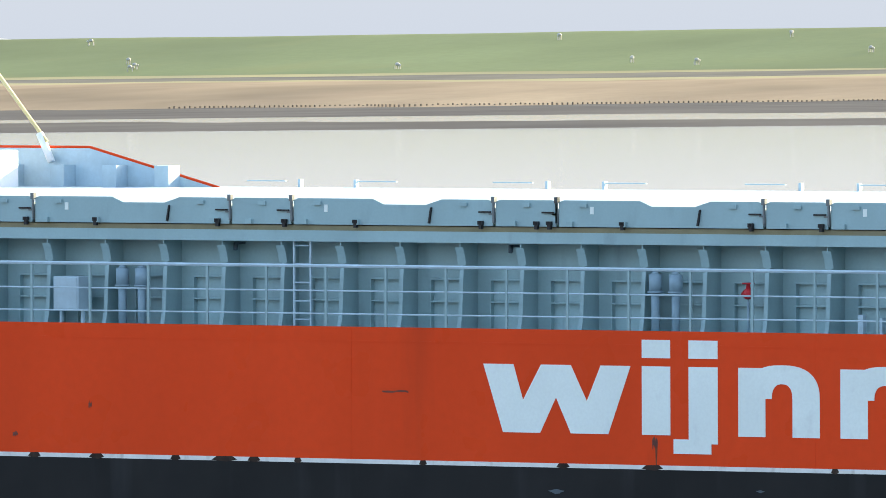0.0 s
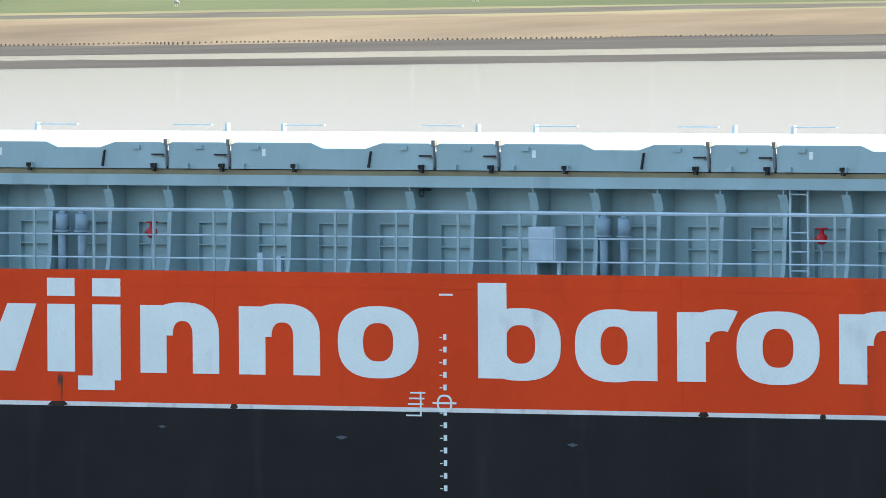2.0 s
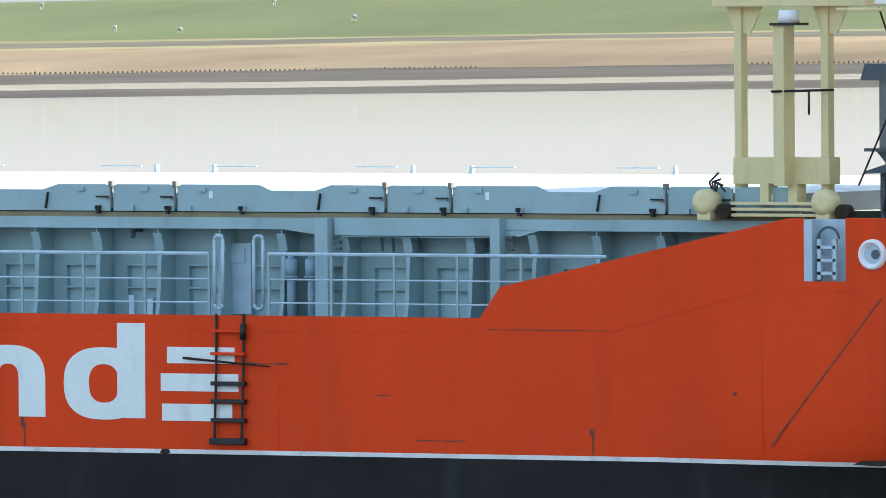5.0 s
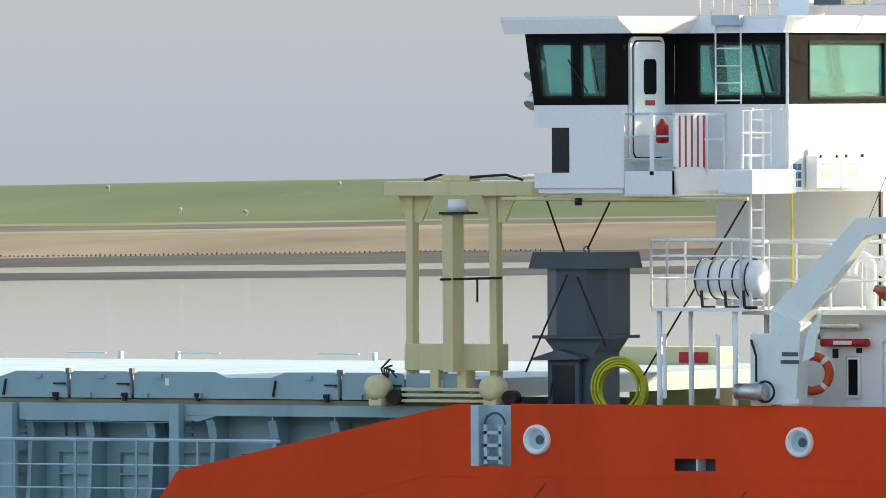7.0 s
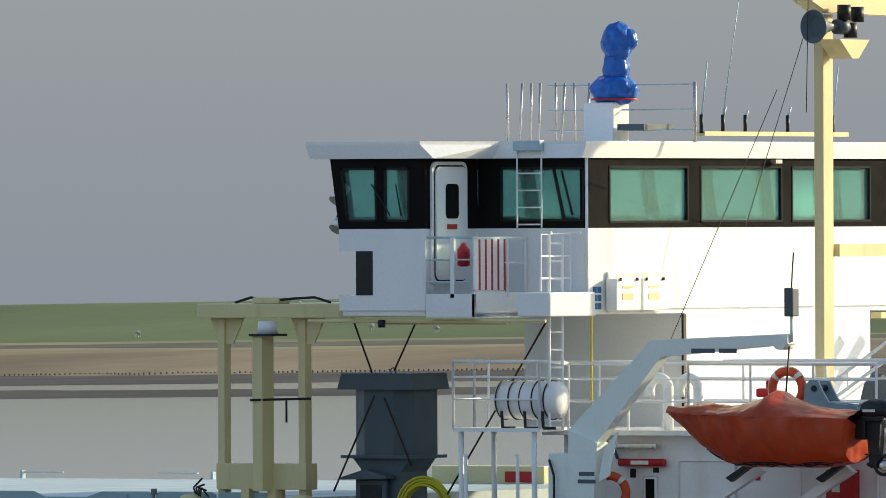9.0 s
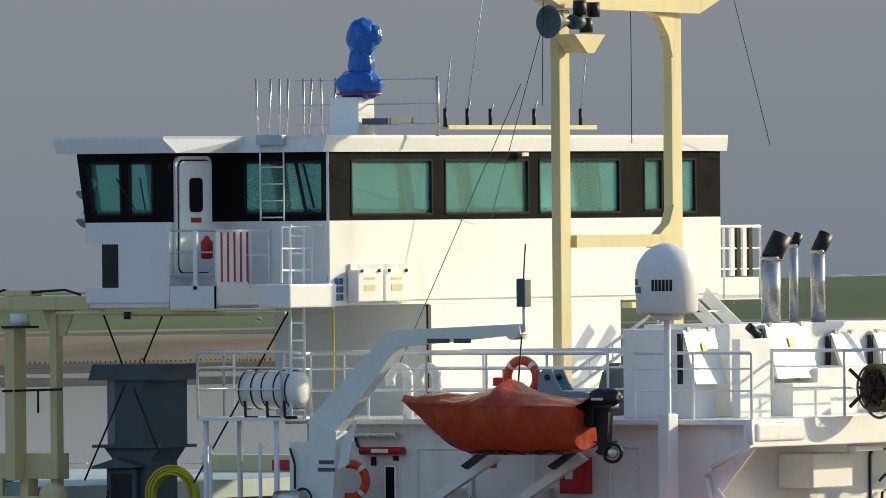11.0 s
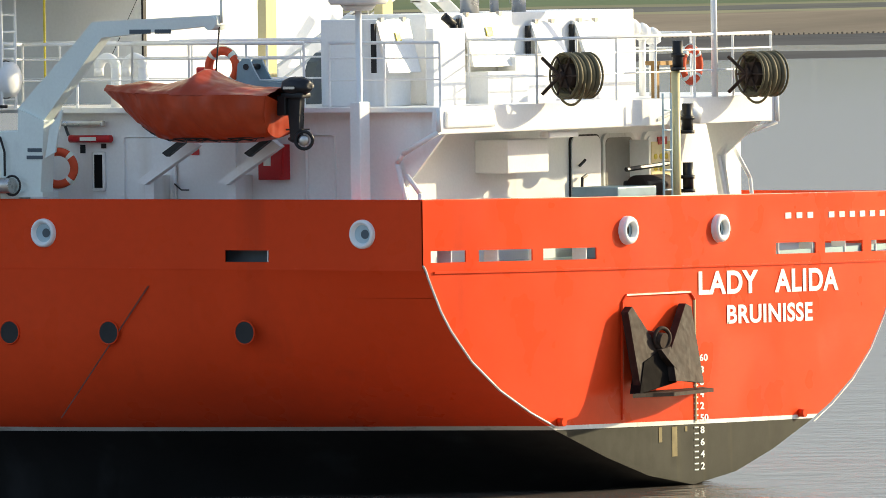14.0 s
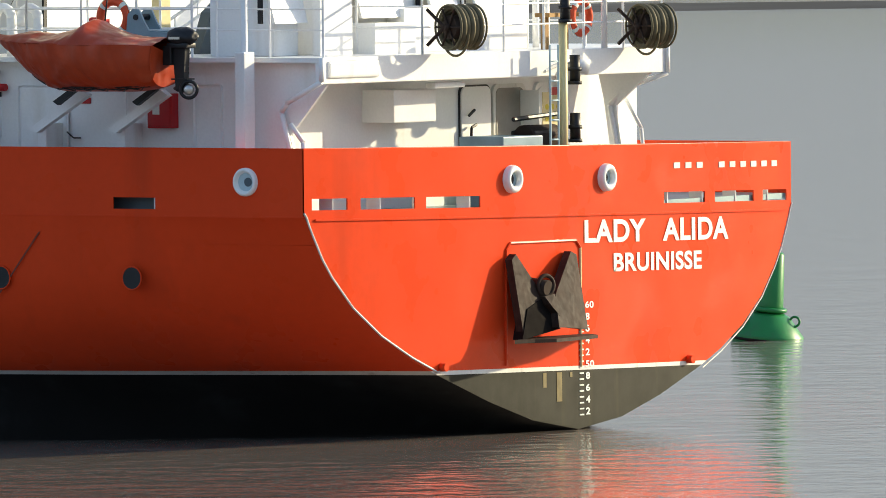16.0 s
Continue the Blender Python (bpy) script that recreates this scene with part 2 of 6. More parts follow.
for i in range(len(PROFILE) - 1):
    for j in range(len(S_STEPS) - 1):
        f = ground_bm.faces.new((ground_rows[i][j], ground_rows[i][j + 1], ground_rows[i + 1][j + 1], ground_rows[i + 1][j]))
        f.material_index, f.smooth = PROFILE[i + 1][2], True
ground_me = bpy.data.meshes.new("ground")
ground_bm.to_mesh(ground_me)
ground_bm.free()
for m in (MUD, REED, MARSH, GRASS, DITCH):
    ground_me.materials.append(m)
ground = tagged(new("ground", ground_me), "mudflat, brown reeds and green grassy sea dyke", "ground", kind="structure")


def water_material():
    m = bpy.data.materials.new("brown_estuary_water")
    m.use_nodes = True
    nt = m.node_tree
    p = nt.nodes["Principled BSDF"]
    p.inputs["Base Color"].default_value = (0.27, 0.225, 0.19, 1)
    p.inputs["Roughness"].default_value = 0.06
    p.inputs["IOR"].default_value = 1.33
    tc = nt.nodes.new("ShaderNodeTexCoord")
    heights = []
    for scale, stretch, w in ((0.9, (1, 1, 1), 0.75), (0.16, (1, 1.6, 1), 0.6), (3.0, (1, 1, 1), 0.22)):
        mp = nt.nodes.new("ShaderNodeMapping")
        mp.inputs["Scale"].default_value = stretch
        mp.inputs["Rotation"].default_value = (0, 0, 0.5)
        n = nt.nodes.new("ShaderNodeTexNoise")
        n.inputs["Scale"].default_value, n.inputs["Detail"].default_value = scale, 4
        k = nt.nodes.new("ShaderNodeMath")
        k.operation = "MULTIPLY"
        k.inputs[1].default_value = w
        nt.links.new(tc.outputs["Object"], mp.inputs[0])
        nt.links.new(mp.outputs[0], n.inputs["Vector"])
        nt.links.new(n.outputs["Fac"], k.inputs[0])
        heights.append(k.outputs[0])
    total = heights[0]
    for h in heights[1:]:
        a = nt.nodes.new("ShaderNodeMath")
        nt.links.new(total, a.inputs[0])
        nt.links.new(h, a.inputs[1])
        total = a.outputs[0]
    b = nt.nodes.new("ShaderNodeBump")
    b.inputs["Strength"].default_value, b.inputs["Distance"].default_value = 0.75, 0.085
    nt.links.new(total, b.inputs["Height"])
    nt.links.new(b.outputs[0], p.inputs["Normal"])
    return m


water_bm = bmesh.new()
water_bm.faces.new([water_bm.verts.new((x, y, SEA)) for x, y in ((-4000, -1500), (3500, -1500), (3500, 3500), (-4000, 3500))])
water_me = bpy.data.meshes.new("water")
water_bm.to_mesh(water_me)
water_bm.free()
water_me.materials.append(water_material())
tagged(new("water", water_me), "calm brown-grey estuary water with small ripples", "water", kind="structure")

# woods far behind the dyke, distance haze mixed into their base colour
HAZED_WOODS = surface("far_woods_haze_tinted", (0.36, 0.39, 0.41), 1.0, gloss=0.0, coarse=0.01, fine=0.05, vary=0.08, bump=0)
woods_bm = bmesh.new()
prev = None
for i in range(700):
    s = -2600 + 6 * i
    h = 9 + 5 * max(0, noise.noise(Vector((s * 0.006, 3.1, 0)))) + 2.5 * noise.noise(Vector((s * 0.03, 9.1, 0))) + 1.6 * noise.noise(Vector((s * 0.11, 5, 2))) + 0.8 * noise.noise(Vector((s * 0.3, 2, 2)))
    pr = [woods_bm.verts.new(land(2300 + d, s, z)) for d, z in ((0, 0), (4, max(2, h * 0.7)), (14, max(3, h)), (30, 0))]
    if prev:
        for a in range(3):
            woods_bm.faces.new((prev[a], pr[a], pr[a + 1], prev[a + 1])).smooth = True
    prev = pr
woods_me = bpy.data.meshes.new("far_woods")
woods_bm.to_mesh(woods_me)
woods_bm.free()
woods_me.materials.append(HAZED_WOODS)
tagged(new("far_woods", woods_me), "woods on the horizon behind the dyke, distance haze painted into their pale colour", "woods", kind="stuff")

# ---- the ship ----
BEAM, MID = 14.8, 7.4
def stern_x(y):
    """The upright transom, slightly bowed."""
    return 0.45 * (1 - ((y - MID) / MID) ** 2)


def heel(y):
    """The ship lists a little to starboard, seen at the stern."""
    return -0.016 * y


ship = thing("cargo_ship", (0, 0, 0), "orange-red coaster with blue-grey hatches and white house, under way", "ship")

# levels of the shell and how far in they lie at the stern
LEVELS = [(3.13, 0.30), (2.9, 0.43), (2.59, 0.67), (2.07, 1.19), (1.58, 1.91), (1.19, 2.71), (1.0, 3.2), (0.93, 3.37), (0.45, 4.8), (0.11, 6.05), (-0.07, 7.38)]
QUARTER = [(3.58, 0.06), (3.45, 0.12), (3.3, 0.2)]
FORWARD_Z = [3.13, 2.9, 2.59, 2.07, 1.58, 1.19, 1.0, 0.93, 0.3, -0.8, -2.5]


def shell(side):
    """The ship's side: straight along the holds, drawn in towards the stern and the bow."""
    sh = Shape()
    fl = (lambda y: y) if side == "port" else (lambda y: BEAM - y)
    stations = [("bow", i / 10) for i in range(10)] + [("mid", i / 12) for i in range(12)] + [("run", i / 18) for i in range(19)]
    rows = []
    for (z, ye), zf in zip(LEVELS, FORWARD_Z):
        row = []
        for kind, s in stations:
            if kind == "bow":
                x = -97 + 19 * s
                y, zz = MID * (1 - s) ** 2 * 0.98, zf
            elif kind == "mid":
                x = -78 + 62 * s
                y, zz = 0.0, zf
            else:
                xe = stern_x(ye)
                x = -16 + (xe + 16) * s
                y, zz = ye * s ** float(np.interp(z, (0.5, 0.93, 1.58, 2.2), (1.6, 1.8, 3.2, 6.0))), zf + (z - zf) * s ** 2.6 - (0.06 * math.sin(math.pi * s) if z < 1.3 else 0)
                zz += heel(fl(y)) * s ** 3
            row.append(sh.bm.verts.new((x, fl(y), zz)))
        rows.append(row)
    for i in range(len(rows) - 1):
        for j in range(len(stations) - 1):
            f = sh.bm.faces.new((rows[i][j], rows[i][j + 1], rows[i + 1][j + 1], rows[i + 1][j]))
            f.smooth = True
            f.material_index = 0 if i < 6 else 1 if i == 6 else 2
    return sh


def transom():
    sh = Shape()
    rows = []
    for z, ye in QUARTER + LEVELS:
        ys = [ye + (BEAM - 2 * ye) * k / 28 for k in range(29)]
        rows.append([sh.bm.verts.new((stern_x(y), y, z + heel(y))) for y in ys])
    for i in range(len(rows) - 1):
        for j in range(28):
            f = sh.bm.faces.new((rows[i][j], rows[i][j + 1], rows[i + 1][j + 1], rows[i + 1][j]))
            f.smooth = True
            f.material_index = 0 if i < 9 else 1 if i == 9 else 2
    return sh


BOOT = surface("worn_olive_boot_paint", (0.022, 0.023, 0.016), 0.55, gloss=0.12, stain=(0.065, 0.055, 0.028), stain_amount=0.5, coarse=1.2, vary=0.3, streak=0.15)
for nm, sh, low in (("hull_side", shell("port"), BLACK), ("hull_side", shell("starboard"), BLACK), ("transom", transom(), BOOT)):
    ob = part(nm, sh, RED, ship)
    ob.data.materials.append(LINE)
    ob.data.materials.append(low)

part("main_deck", Shape().box(-78, 0.03, 2.9, -12.8, BEAM - 0.03, 3.0), BLUE, ship)
part("poop_deck", Shape().prism([(-12.8, 0.05)] + [(stern_x(y) - 0.05, y) for y in np.linspace(0.15, BEAM - 0.15, 15)] + [(-12.8, BEAM - 0.05)], "z", 3.5, 3.6), BLUE, ship)
part("foredeck", Shape().prism([(-96, MID), (-90, 2.2), (-84, 0.8), (-78, 0.05), (-78, BEAM - 0.05), (-84, BEAM - 0.8), (-90, BEAM - 2.2)], "z", 3.0, 3.13), BLUE, ship)

# welded seam lines on the side
part("weld_seam", Shape().box(-78, -0.006, 2.885, -16.94, 0, 2.91).prism([(-16.94, 2.885), (-14.17, 3.585), (-14.17, 3.61), (-16.94, 2.91)], "y", -0.006, 0).box(-14.17, -0.006, 3.585, 0, 0, 3.61), RED, ship)
seam = Shape()
for y0 in range(14):
    ya, yb = 0.25 + y0 * 1.02, 0.25 + (y0 + 1) * 1.02
    seam.prism([(stern_x(ya) + 0.004, ya), (stern_x(yb) + 0.004, yb), (stern_x(yb) + 0.03, yb), (stern_x(ya) + 0.03, ya)], "z", 3.53, 3.565)
for v in seam.bm.verts:
    v.co.z += heel(v.co.y)
pieces("rubbing_strake", seam, RED, ship)
# white edge bead where side and stern meet
bead = Shape()
edge_pts = [(0.01, -0.012, 3.66)] + [(stern_x(ye) + 0.01, ye - 0.01, z) for z, ye in QUARTER + LEVELS[:-3]]
bead.tube(edge_pts, 0.018, 6)
part("edge_bead", bead, LINE, ship)
bead2 = Shape().tube([(x, BEAM - y, z + heel(BEAM)) for x, y, z in edge_pts], 0.012, 6)
part("edge_bead", bead2, LINE, ship)


# bulwarks with freeing slots
def side_bulwark(yo, yi, top=4.71):
    sh = Shape()
    slots = [(-9.67, -8.94), (-3.86, -3.0)]
    sh.prism([(-19.12, 3.13), (-18.75, 3.62), (-13.6, 4.72), (-13.34, 4.72), (-13.34, 3.13)], "y", yo, yi)
    sh.box(-13.34, yo, 3.13, -12.61, yi, 3.75)
    sh.box(-12.61, yo, 3.58, 0.0, yi, 3.71)
    x = -12.61
    for a, b in slots:
        sh.box(x, yo, 3.71, a, yi, 3.9)
        x = b
    sh.box(x, yo, 3.71, 0.0, yi, 3.9)
    sh.prism([(-12.61, 3.9), (-12.61, top), (0, top - 0.01), (0, 3.9)], "y", yo, yi)
    return sh


def quarter_plate(fl):
    """The plating between the knuckle and the deck edge, drawn in towards the stern."""
    rows = [(3.58, 0.0)] + QUARTER[1:] + [LEVELS[0]]
    return Shape().grid(lambda u, k: Vector((-12.61 + (12.61 + stern_x(rows[k][1])) * u, fl(rows[k][1] * max(0, (u * 12.61 + 3.4) / 16.0) ** 6), rows[k][0] + heel(fl(0)) * u ** 3)), [i / 16 for i in range(17)], range(len(rows)))


part("quarter_plate", quarter_plate(lambda y: y), RED, ship)
part("quarter_plate", quarter_plate(lambda y: BEAM - y), RED, ship)
pieces("bulwark", side_bulwark(0.0, 0.02), RED, ship)
pieces("bulwark", side_bulwark(BEAM - 0.02, BEAM, 4.5), RED, ship)
SLOTS = [(0.19, 1.08), (1.41, 2.83), (3.12, 4.6), (10.19, 11.6), (11.94, 13.36), (13.7, 14.62)]


def stern_strip(sh, ya, yb, za, zb):
    n = max(1, int((yb - ya) / 0.45))
    ys = [ya + (yb - ya) * i / n for i in range(n + 1)]
    sh.prism([(stern_x(y), y) for y in ys] + [(stern_x(y) - 0.025, y) for y in ys[::-1]], "z", za, zb)


stern_bulwark = Shape()
stern_strip(stern_bulwark, 0.0, BEAM, 3.58, 3.71)
stern_strip(stern_bulwark, 0.0, BEAM, 3.9, 4.72)
last = 0.0
for a, b in SLOTS + [(BEAM, BEAM)]:
    stern_strip(stern_bulwark, last, a, 3.71, 3.9)
    last = b
for v in stern_bulwark.bm.verts:
    v.co.z += heel(v.co.y)
part("stern_bulwark", stern_bulwark, RED, ship)
cap = Shape().tube([(-12.61, 0.02, 4.71), (0, 0.02, 4.71)], 0.02)
cap.tube([(stern_x(y) - 0.02, y, 4.715 + heel(y)) for y in np.linspace(0, BEAM, 24)], 0.018)
part("bulwark_cap", cap, RED, ship)
ribs = Shape()
for i in range(12):
    y = 0.75 + i * 1.2
    ribs.box(stern_x(y) - 0.3, y - 0.01, 3.6 + heel(y), stern_x(y) - 0.03, y + 0.01, 4.65 + heel(y))
for i in range(10):
    ribs.box(-11.8 + i * 1.25, 0.03, 3.6, -11.78 + i * 1.25, 0.3, 4.65)
pieces("bulwark_stay", ribs, WHITE, ship)

part("waterway", Shape().box(-12.5, 0.3, 3.6, -0.2, 0.34, 4.1), GREY, ship)
# fairleads: white oval rims, deep throat, hole shade painted as a dark disc
for x in (-12.13, -7.44, -1.16):
    part("fairlead", Shape().lathe((x, -0.07, 4.17), (0, 1, 0), [(0.1, 0.12), (0.06, 0.15), (0.0, 0.18), (-0.02, 0.2), (0.02, 0.235), (0.09, 0.24)], 28, False), WHITE, ship)
    part("fairlead_throat", Shape().cyl((x, -0.012, 4.17), (x, 0.03, 4.17), 0.17, n=20), PALE, ship)
    part("fairlead_hole_shade", Shape().cyl((x + 0.05, -0.02, 4.17), (x + 0.05, 0.0, 4.17), 0.075, n=18), GREY, ship)
for y in (5.47, 8.29):
    nx = Vector((1, 2 * 0.45 * (y - MID) / MID ** 2, 0)).normalized()
    c = Vector((stern_x(y), y, 4.17 + heel(y)))
    part("fairlead", Shape().lathe(c + nx * 0.07, -nx, [(0.1, 0.12), (0.06, 0.15), (0.0, 0.18), (-0.02, 0.2), (0.02, 0.235), (0.09, 0.24)], 28, False), WHITE, ship)
    part("fairlead_lip", Shape().ring(c + nx * 0.06, nx, 0.175, 0.06, 28, 10), WHITE, ship)
    part("fairlead_throat", Shape().cyl(c - nx * 0.03, c + nx * 0.012, 0.17, n=20), PALE, ship)
    part("fairlead_hole_shade", Shape().cyl(c + Vector((0, -0.05, 0)), c + Vector((0, -0.05, 0)) + nx * 0.022, 0.1, n=18), DARK, ship)
# round overboard openings in the side, inner shade painted as black discs
for x, z in ((-10.05, 2.53), (-8.16, 2.53), (-6.18, 2.54), (-3.49, 2.56)):
    part("discharge_port", Shape().ring((x, -0.005, z), (0, 1, 0), 0.19, 0.012, 24, 6), RED, ship)
    part("port_recess_shade", Shape().cyl((x, -0.008, z), (x, 0.01, z), 0.185, n=24), DARK, ship)

# ---- hatch coaming and covers ----
COAM = 1.45
part("coaming", Shape().box(-78, COAM, 3.0, -13.5, COAM + 0.03, 4.5), BLUE, ship)
part("coaming", Shape().box(-78, BEAM - COAM - 0.03, 3.0, -13.5, BEAM - COAM, 4.5), BLUE, ship)
part("coaming_beam", Shape().box(-78, 0.9, 4.47, -21.9, COAM + 0.03, 4.65).box(-78, 0.895, 4.47, -21.9, 0.9, 4.5), BLUE, ship)
part("coaming_beam", Shape().box(-19.0, 0.9, 4.47, -13.4, COAM + 0.03, 4.65), BLUE, ship)
part("hatch_rail", Shape().box(-78, 0.94, 4.65, -13.4, COAM + 0.03, 4.73), surface("ochre_hatch_packing", (0.25, 0.22, 0.13), 0.7, coarse=3), ship)
stay_edge = [(0.93, 4.47), (0.93, 4.4), (0.99, 4.27), (1.03, 4.12), (1.0, 3.9), (0.96, 3.3), (0.92, 3.12), (0.82, 3.0)]
stay = Shape().prism(stay_edge + [(COAM, 3.0), (COAM, 4.47)], "x", -0.01, 0.01)
for k, ((ya, za), (yb, zb)) in enumerate(zip(stay_edge[1:], stay_edge[2:])):
    w = 0.085 if k < 2 else 0.04
    stay.prism([(ya - 0.025, za), (ya, za), (yb, zb), (yb - 0.025, zb)], "x", -w, w * 0.8)
stay_part = part("coaming_stay", stay, BLUE, ship, at=(-55.44, 0, 0))
rib = Shape().box(0.3, COAM - 0.1, 3.86, 1.13, COAM, 3.88).box(0.3, COAM - 0.1, 3.5, 1.13, COAM, 3.52).box(0.3, COAM - 0.1, 3.05, 0.315, COAM, 3.88)
rib_part = part("coaming_rib", rib, BLUE, ship, at=(-55.44, 0, 0))
for k in range(-18, 36):
    x = -55.44 + 1.1484 * k
    if x > -14.5 or k == 0:
        continue
    part("coaming_stay", stay_part.data, BLUE, ship, at=(x, 0, 0))
    part("coaming_rib", rib_part.data, BLUE, ship, at=(x, 0, 0))


def cover_panel(x0, x1, notch):
    """One hatch cover panel with its dished top edge, side plate and cleats."""
    sh = Shape()
    zt, zb = 5.17, 4.745
    if notch:
        a, b = x0 + 1.55, x1 - 1.0
        pl = [(x0 + 0.03, zb), (x0 + 0.03, zt - 0.03), (x0 + 0.12, zt), (a, zt), (a + 0.22, zt - 0.09), (b - 0.3, zt - 0.09), (b, zt), (x1 - 0.12, zt), (x1 - 0.03, zt - 0.03), (x1 - 0.03, zb)]
    else:
        pl = [(x0 + 0.03, zb), (x0 + 0.03, zt - 0.03), (x0 + 0.1, zt), (x1 - 0.1, zt), (x1 - 0.03, zt - 0.03), (x1 - 0.03, zb)]
    sh.prism(pl, "y", 0.9, 0.93)
    return sh


def cover_top(x0, x1):
    return Shape().box(x0 + 0.03, 0.93, 4.78, x1 - 0.03, BEAM - 0.93, 5.075)


cover_meshes = {}
for k in range(-6, 7):
    x0 = -45.53 + 5.077 * k
    for nm, a, b, notch in (("wide", x0, x0 + 3.88, True), ("narrow", x0 + 3.88, x0 + 5.077, False)):
        if a > -16 and nm == "narrow":
            continue
        if a > -16:
            nm, b = "narrow", a + 1.197
        if nm in cover_meshes:
            side_me, top_me = cover_meshes[nm]
            dx = a - cover_meshes[nm + "x"]
            sd = part("hatch_cover_side", side_me, BLUE, ship, at=(dx, 0, 0))
            part("hatch_cover_top", top_me, TOPC, ship, at=(dx, 0, 0))
        else:
            sd = part("hatch_cover_side", cover_panel(a, b, notch), BLUE, ship)
            tp = part("hatch_cover_top", cover_top(a, b), TOPC, ship)
            cover_meshes[nm], cover_meshes[nm + "x"] = (sd.data, tp.data), a
cleat = Shape().box(-0.025, 0.83, 4.7, 0.025, 0.9, 4.83).box(-0.05, 0.83, 4.77, 0.04, 0.89, 4.83)
cleat_part = part("hatch_cleat", cleat, DARK, ship, at=(-45.9, 0, 0))
GEAR = surface("greasy_hinge_steel", (0.16, 0.18, 0.18), 0.6, coarse=5, stain=(0.4, 0.32, 0.15), stain_amount=0.5)
hinge = Shape().box(-0.014, 0.86, 4.8, 0.014, 0.9, 5.12).box(-0.035, 0.85, 5.12, 0.03, 0.93, 5.22).box(-0.09, 0.87, 4.93, -0.014, 0.9, 4.955)
hinge_part = part("hatch_hinge", hinge, GEAR, ship, at=(-45.53, 0, 0))
for k in range(-6, 6):
    x0 = -45.53 + 5.077 * k
    for dx in (0.9, 3.3, 4.6):
        part("hatch_cleat", cleat_part.data, DARK, ship, at=(x0 + dx + 0.35, 0, 0))
    for dx in (0.0, 3.88):
        part("hatch_hinge", hinge_part.data, GEAR, ship, at=(x0 + dx, 0, 0))
    for dx in (0.7, 3.0):
        part("hatch_edge_bar", Shape().box(x0 + dx, 13.85, 5.17, x0 + dx + 0.8, 13.9, 5.19), PALE, ship)
    for dx in (1.8, 2.95):
        part("hatch_edge_post", Shape().box(x0 + dx, 13.8, 5.07, x0 + dx + 0.05, 13.9, 5.21), PALE, ship)
    for dx in (0.5, 3.3, 4.5):
        part("hatch_lug", Shape().box(x0 + dx - 0.07, 0.86, 5.06, x0 + dx + 0.07, 0.9, 5.12), BLUE, ship)
    for dx in (3.6, 4.8):
        part("hatch_handle", Shape().box(x0 + dx, 0.86, 4.96, x0 + dx + 0.22, 0.9, 4.985), DARK, ship)
    for dx in (0.2, 1.2, 3.5, 4.2):
        part("hatch_foot", Shape().box(x0 + dx, 0.84, 4.75, x0 + dx + 0.11, 0.9, 4.83), BLUE, ship)

# box girder and posts in way of the stowed ladder
part("coaming_box", Shape().box(-22.27, 0.86, 4.355, -19.37, 0.9, 4.66, 0.01).box(-22.27, 0.86, 4.355, -19.37, COAM, 4.38), BLUE, ship)
part("coaming_beam", Shape().box(-21.9, 0.9, 4.47, -19.0, COAM, 4.65), BLUE, ship)
for x0, x1 in ((-22.55, -22.31), (-19.35, -19.17)):
    part("coaming_pillar", Shape().box(x0, 0.72, 3.0, x1, 0.9, 4.66, 0.01), BLUE, ship)
part("beam_haunch", Shape().prism([(-23.3, 4.475), (-22.55, 4.475), (-22.55, 4.38)], "y", 0.9, 0.96), BLUE, ship)
part("beam_haunch", Shape().prism([(-19.17, 4.475), (-18.55, 4.475), (-18.9, 4.38), (-19.17, 4.38)], "y", 0.9, 0.96), BLUE, ship)
for x in (-22.25, -19.1):
    for z in (4.15, 4.25, 4.35):
        part("pillar_clamp", Shape().box(x, 0.84, z, x + 0.1, 0.9, z + 0.04), GREY, ship)
for x in (-21.6, -21.4, -20.9, -19.9, -19.7):
    part("hose_tail", Shape().cyl((x, 1.2, 4.35), (x + 0.02, 1.2, 4.12), 0.025, n=6), GREY, ship)

# ---- side rail ----
rail = Shape().tube([(-78, 0.06, 4.1), (-24.1, 0.06, 4.1)], 0.03).tube([(-23.0, 0.06, 4.1), (-16.87, 0.06, 4.1)], 0.03)
part("top_rail", rail, PALE, ship)
for z in (3.7, 3.33):
    part("mid_rail", Shape().tube([(-78, 0.06, z), (-24.1, 0.06, z)], 0.014).tube([(-23.0, 0.06, z), (-18.3, 0.06, z)], 0.014), PALE, ship)
post_part = part("rail_post", Shape().box(-0.02, 0.04, 3.0, 0.02, 0.08, 4.1), BLUE, ship, at=(-24.1, 0, 0))
for k in range(-18, 33):
    x = -55.15 + 1.1484 * k
    if x < -24.3 or -23.0 < x < -17.0:
        part("rail_post", post_part.data, BLUE, ship, at=(x, 0, 0))
for x0, x1 in ((-24.0, -23.88), (-23.27, -23.14)):
    part("gate_hoop", Shape().tube([(x0, 0.06, 3.3), (x0, 0.06, 4.33), (x0 + 0.03, 0.06, 4.38), (x1 - 0.03, 0.12, 4.38), (x1, 0.12, 4.33), (x1, 0.12, 3.3), (x1 - 0.03, 0.12, 3.23), (x0 + 0.03, 0.06, 3.23), (x0, 0.06, 3.3)], 0.026, 8), PALE, ship)
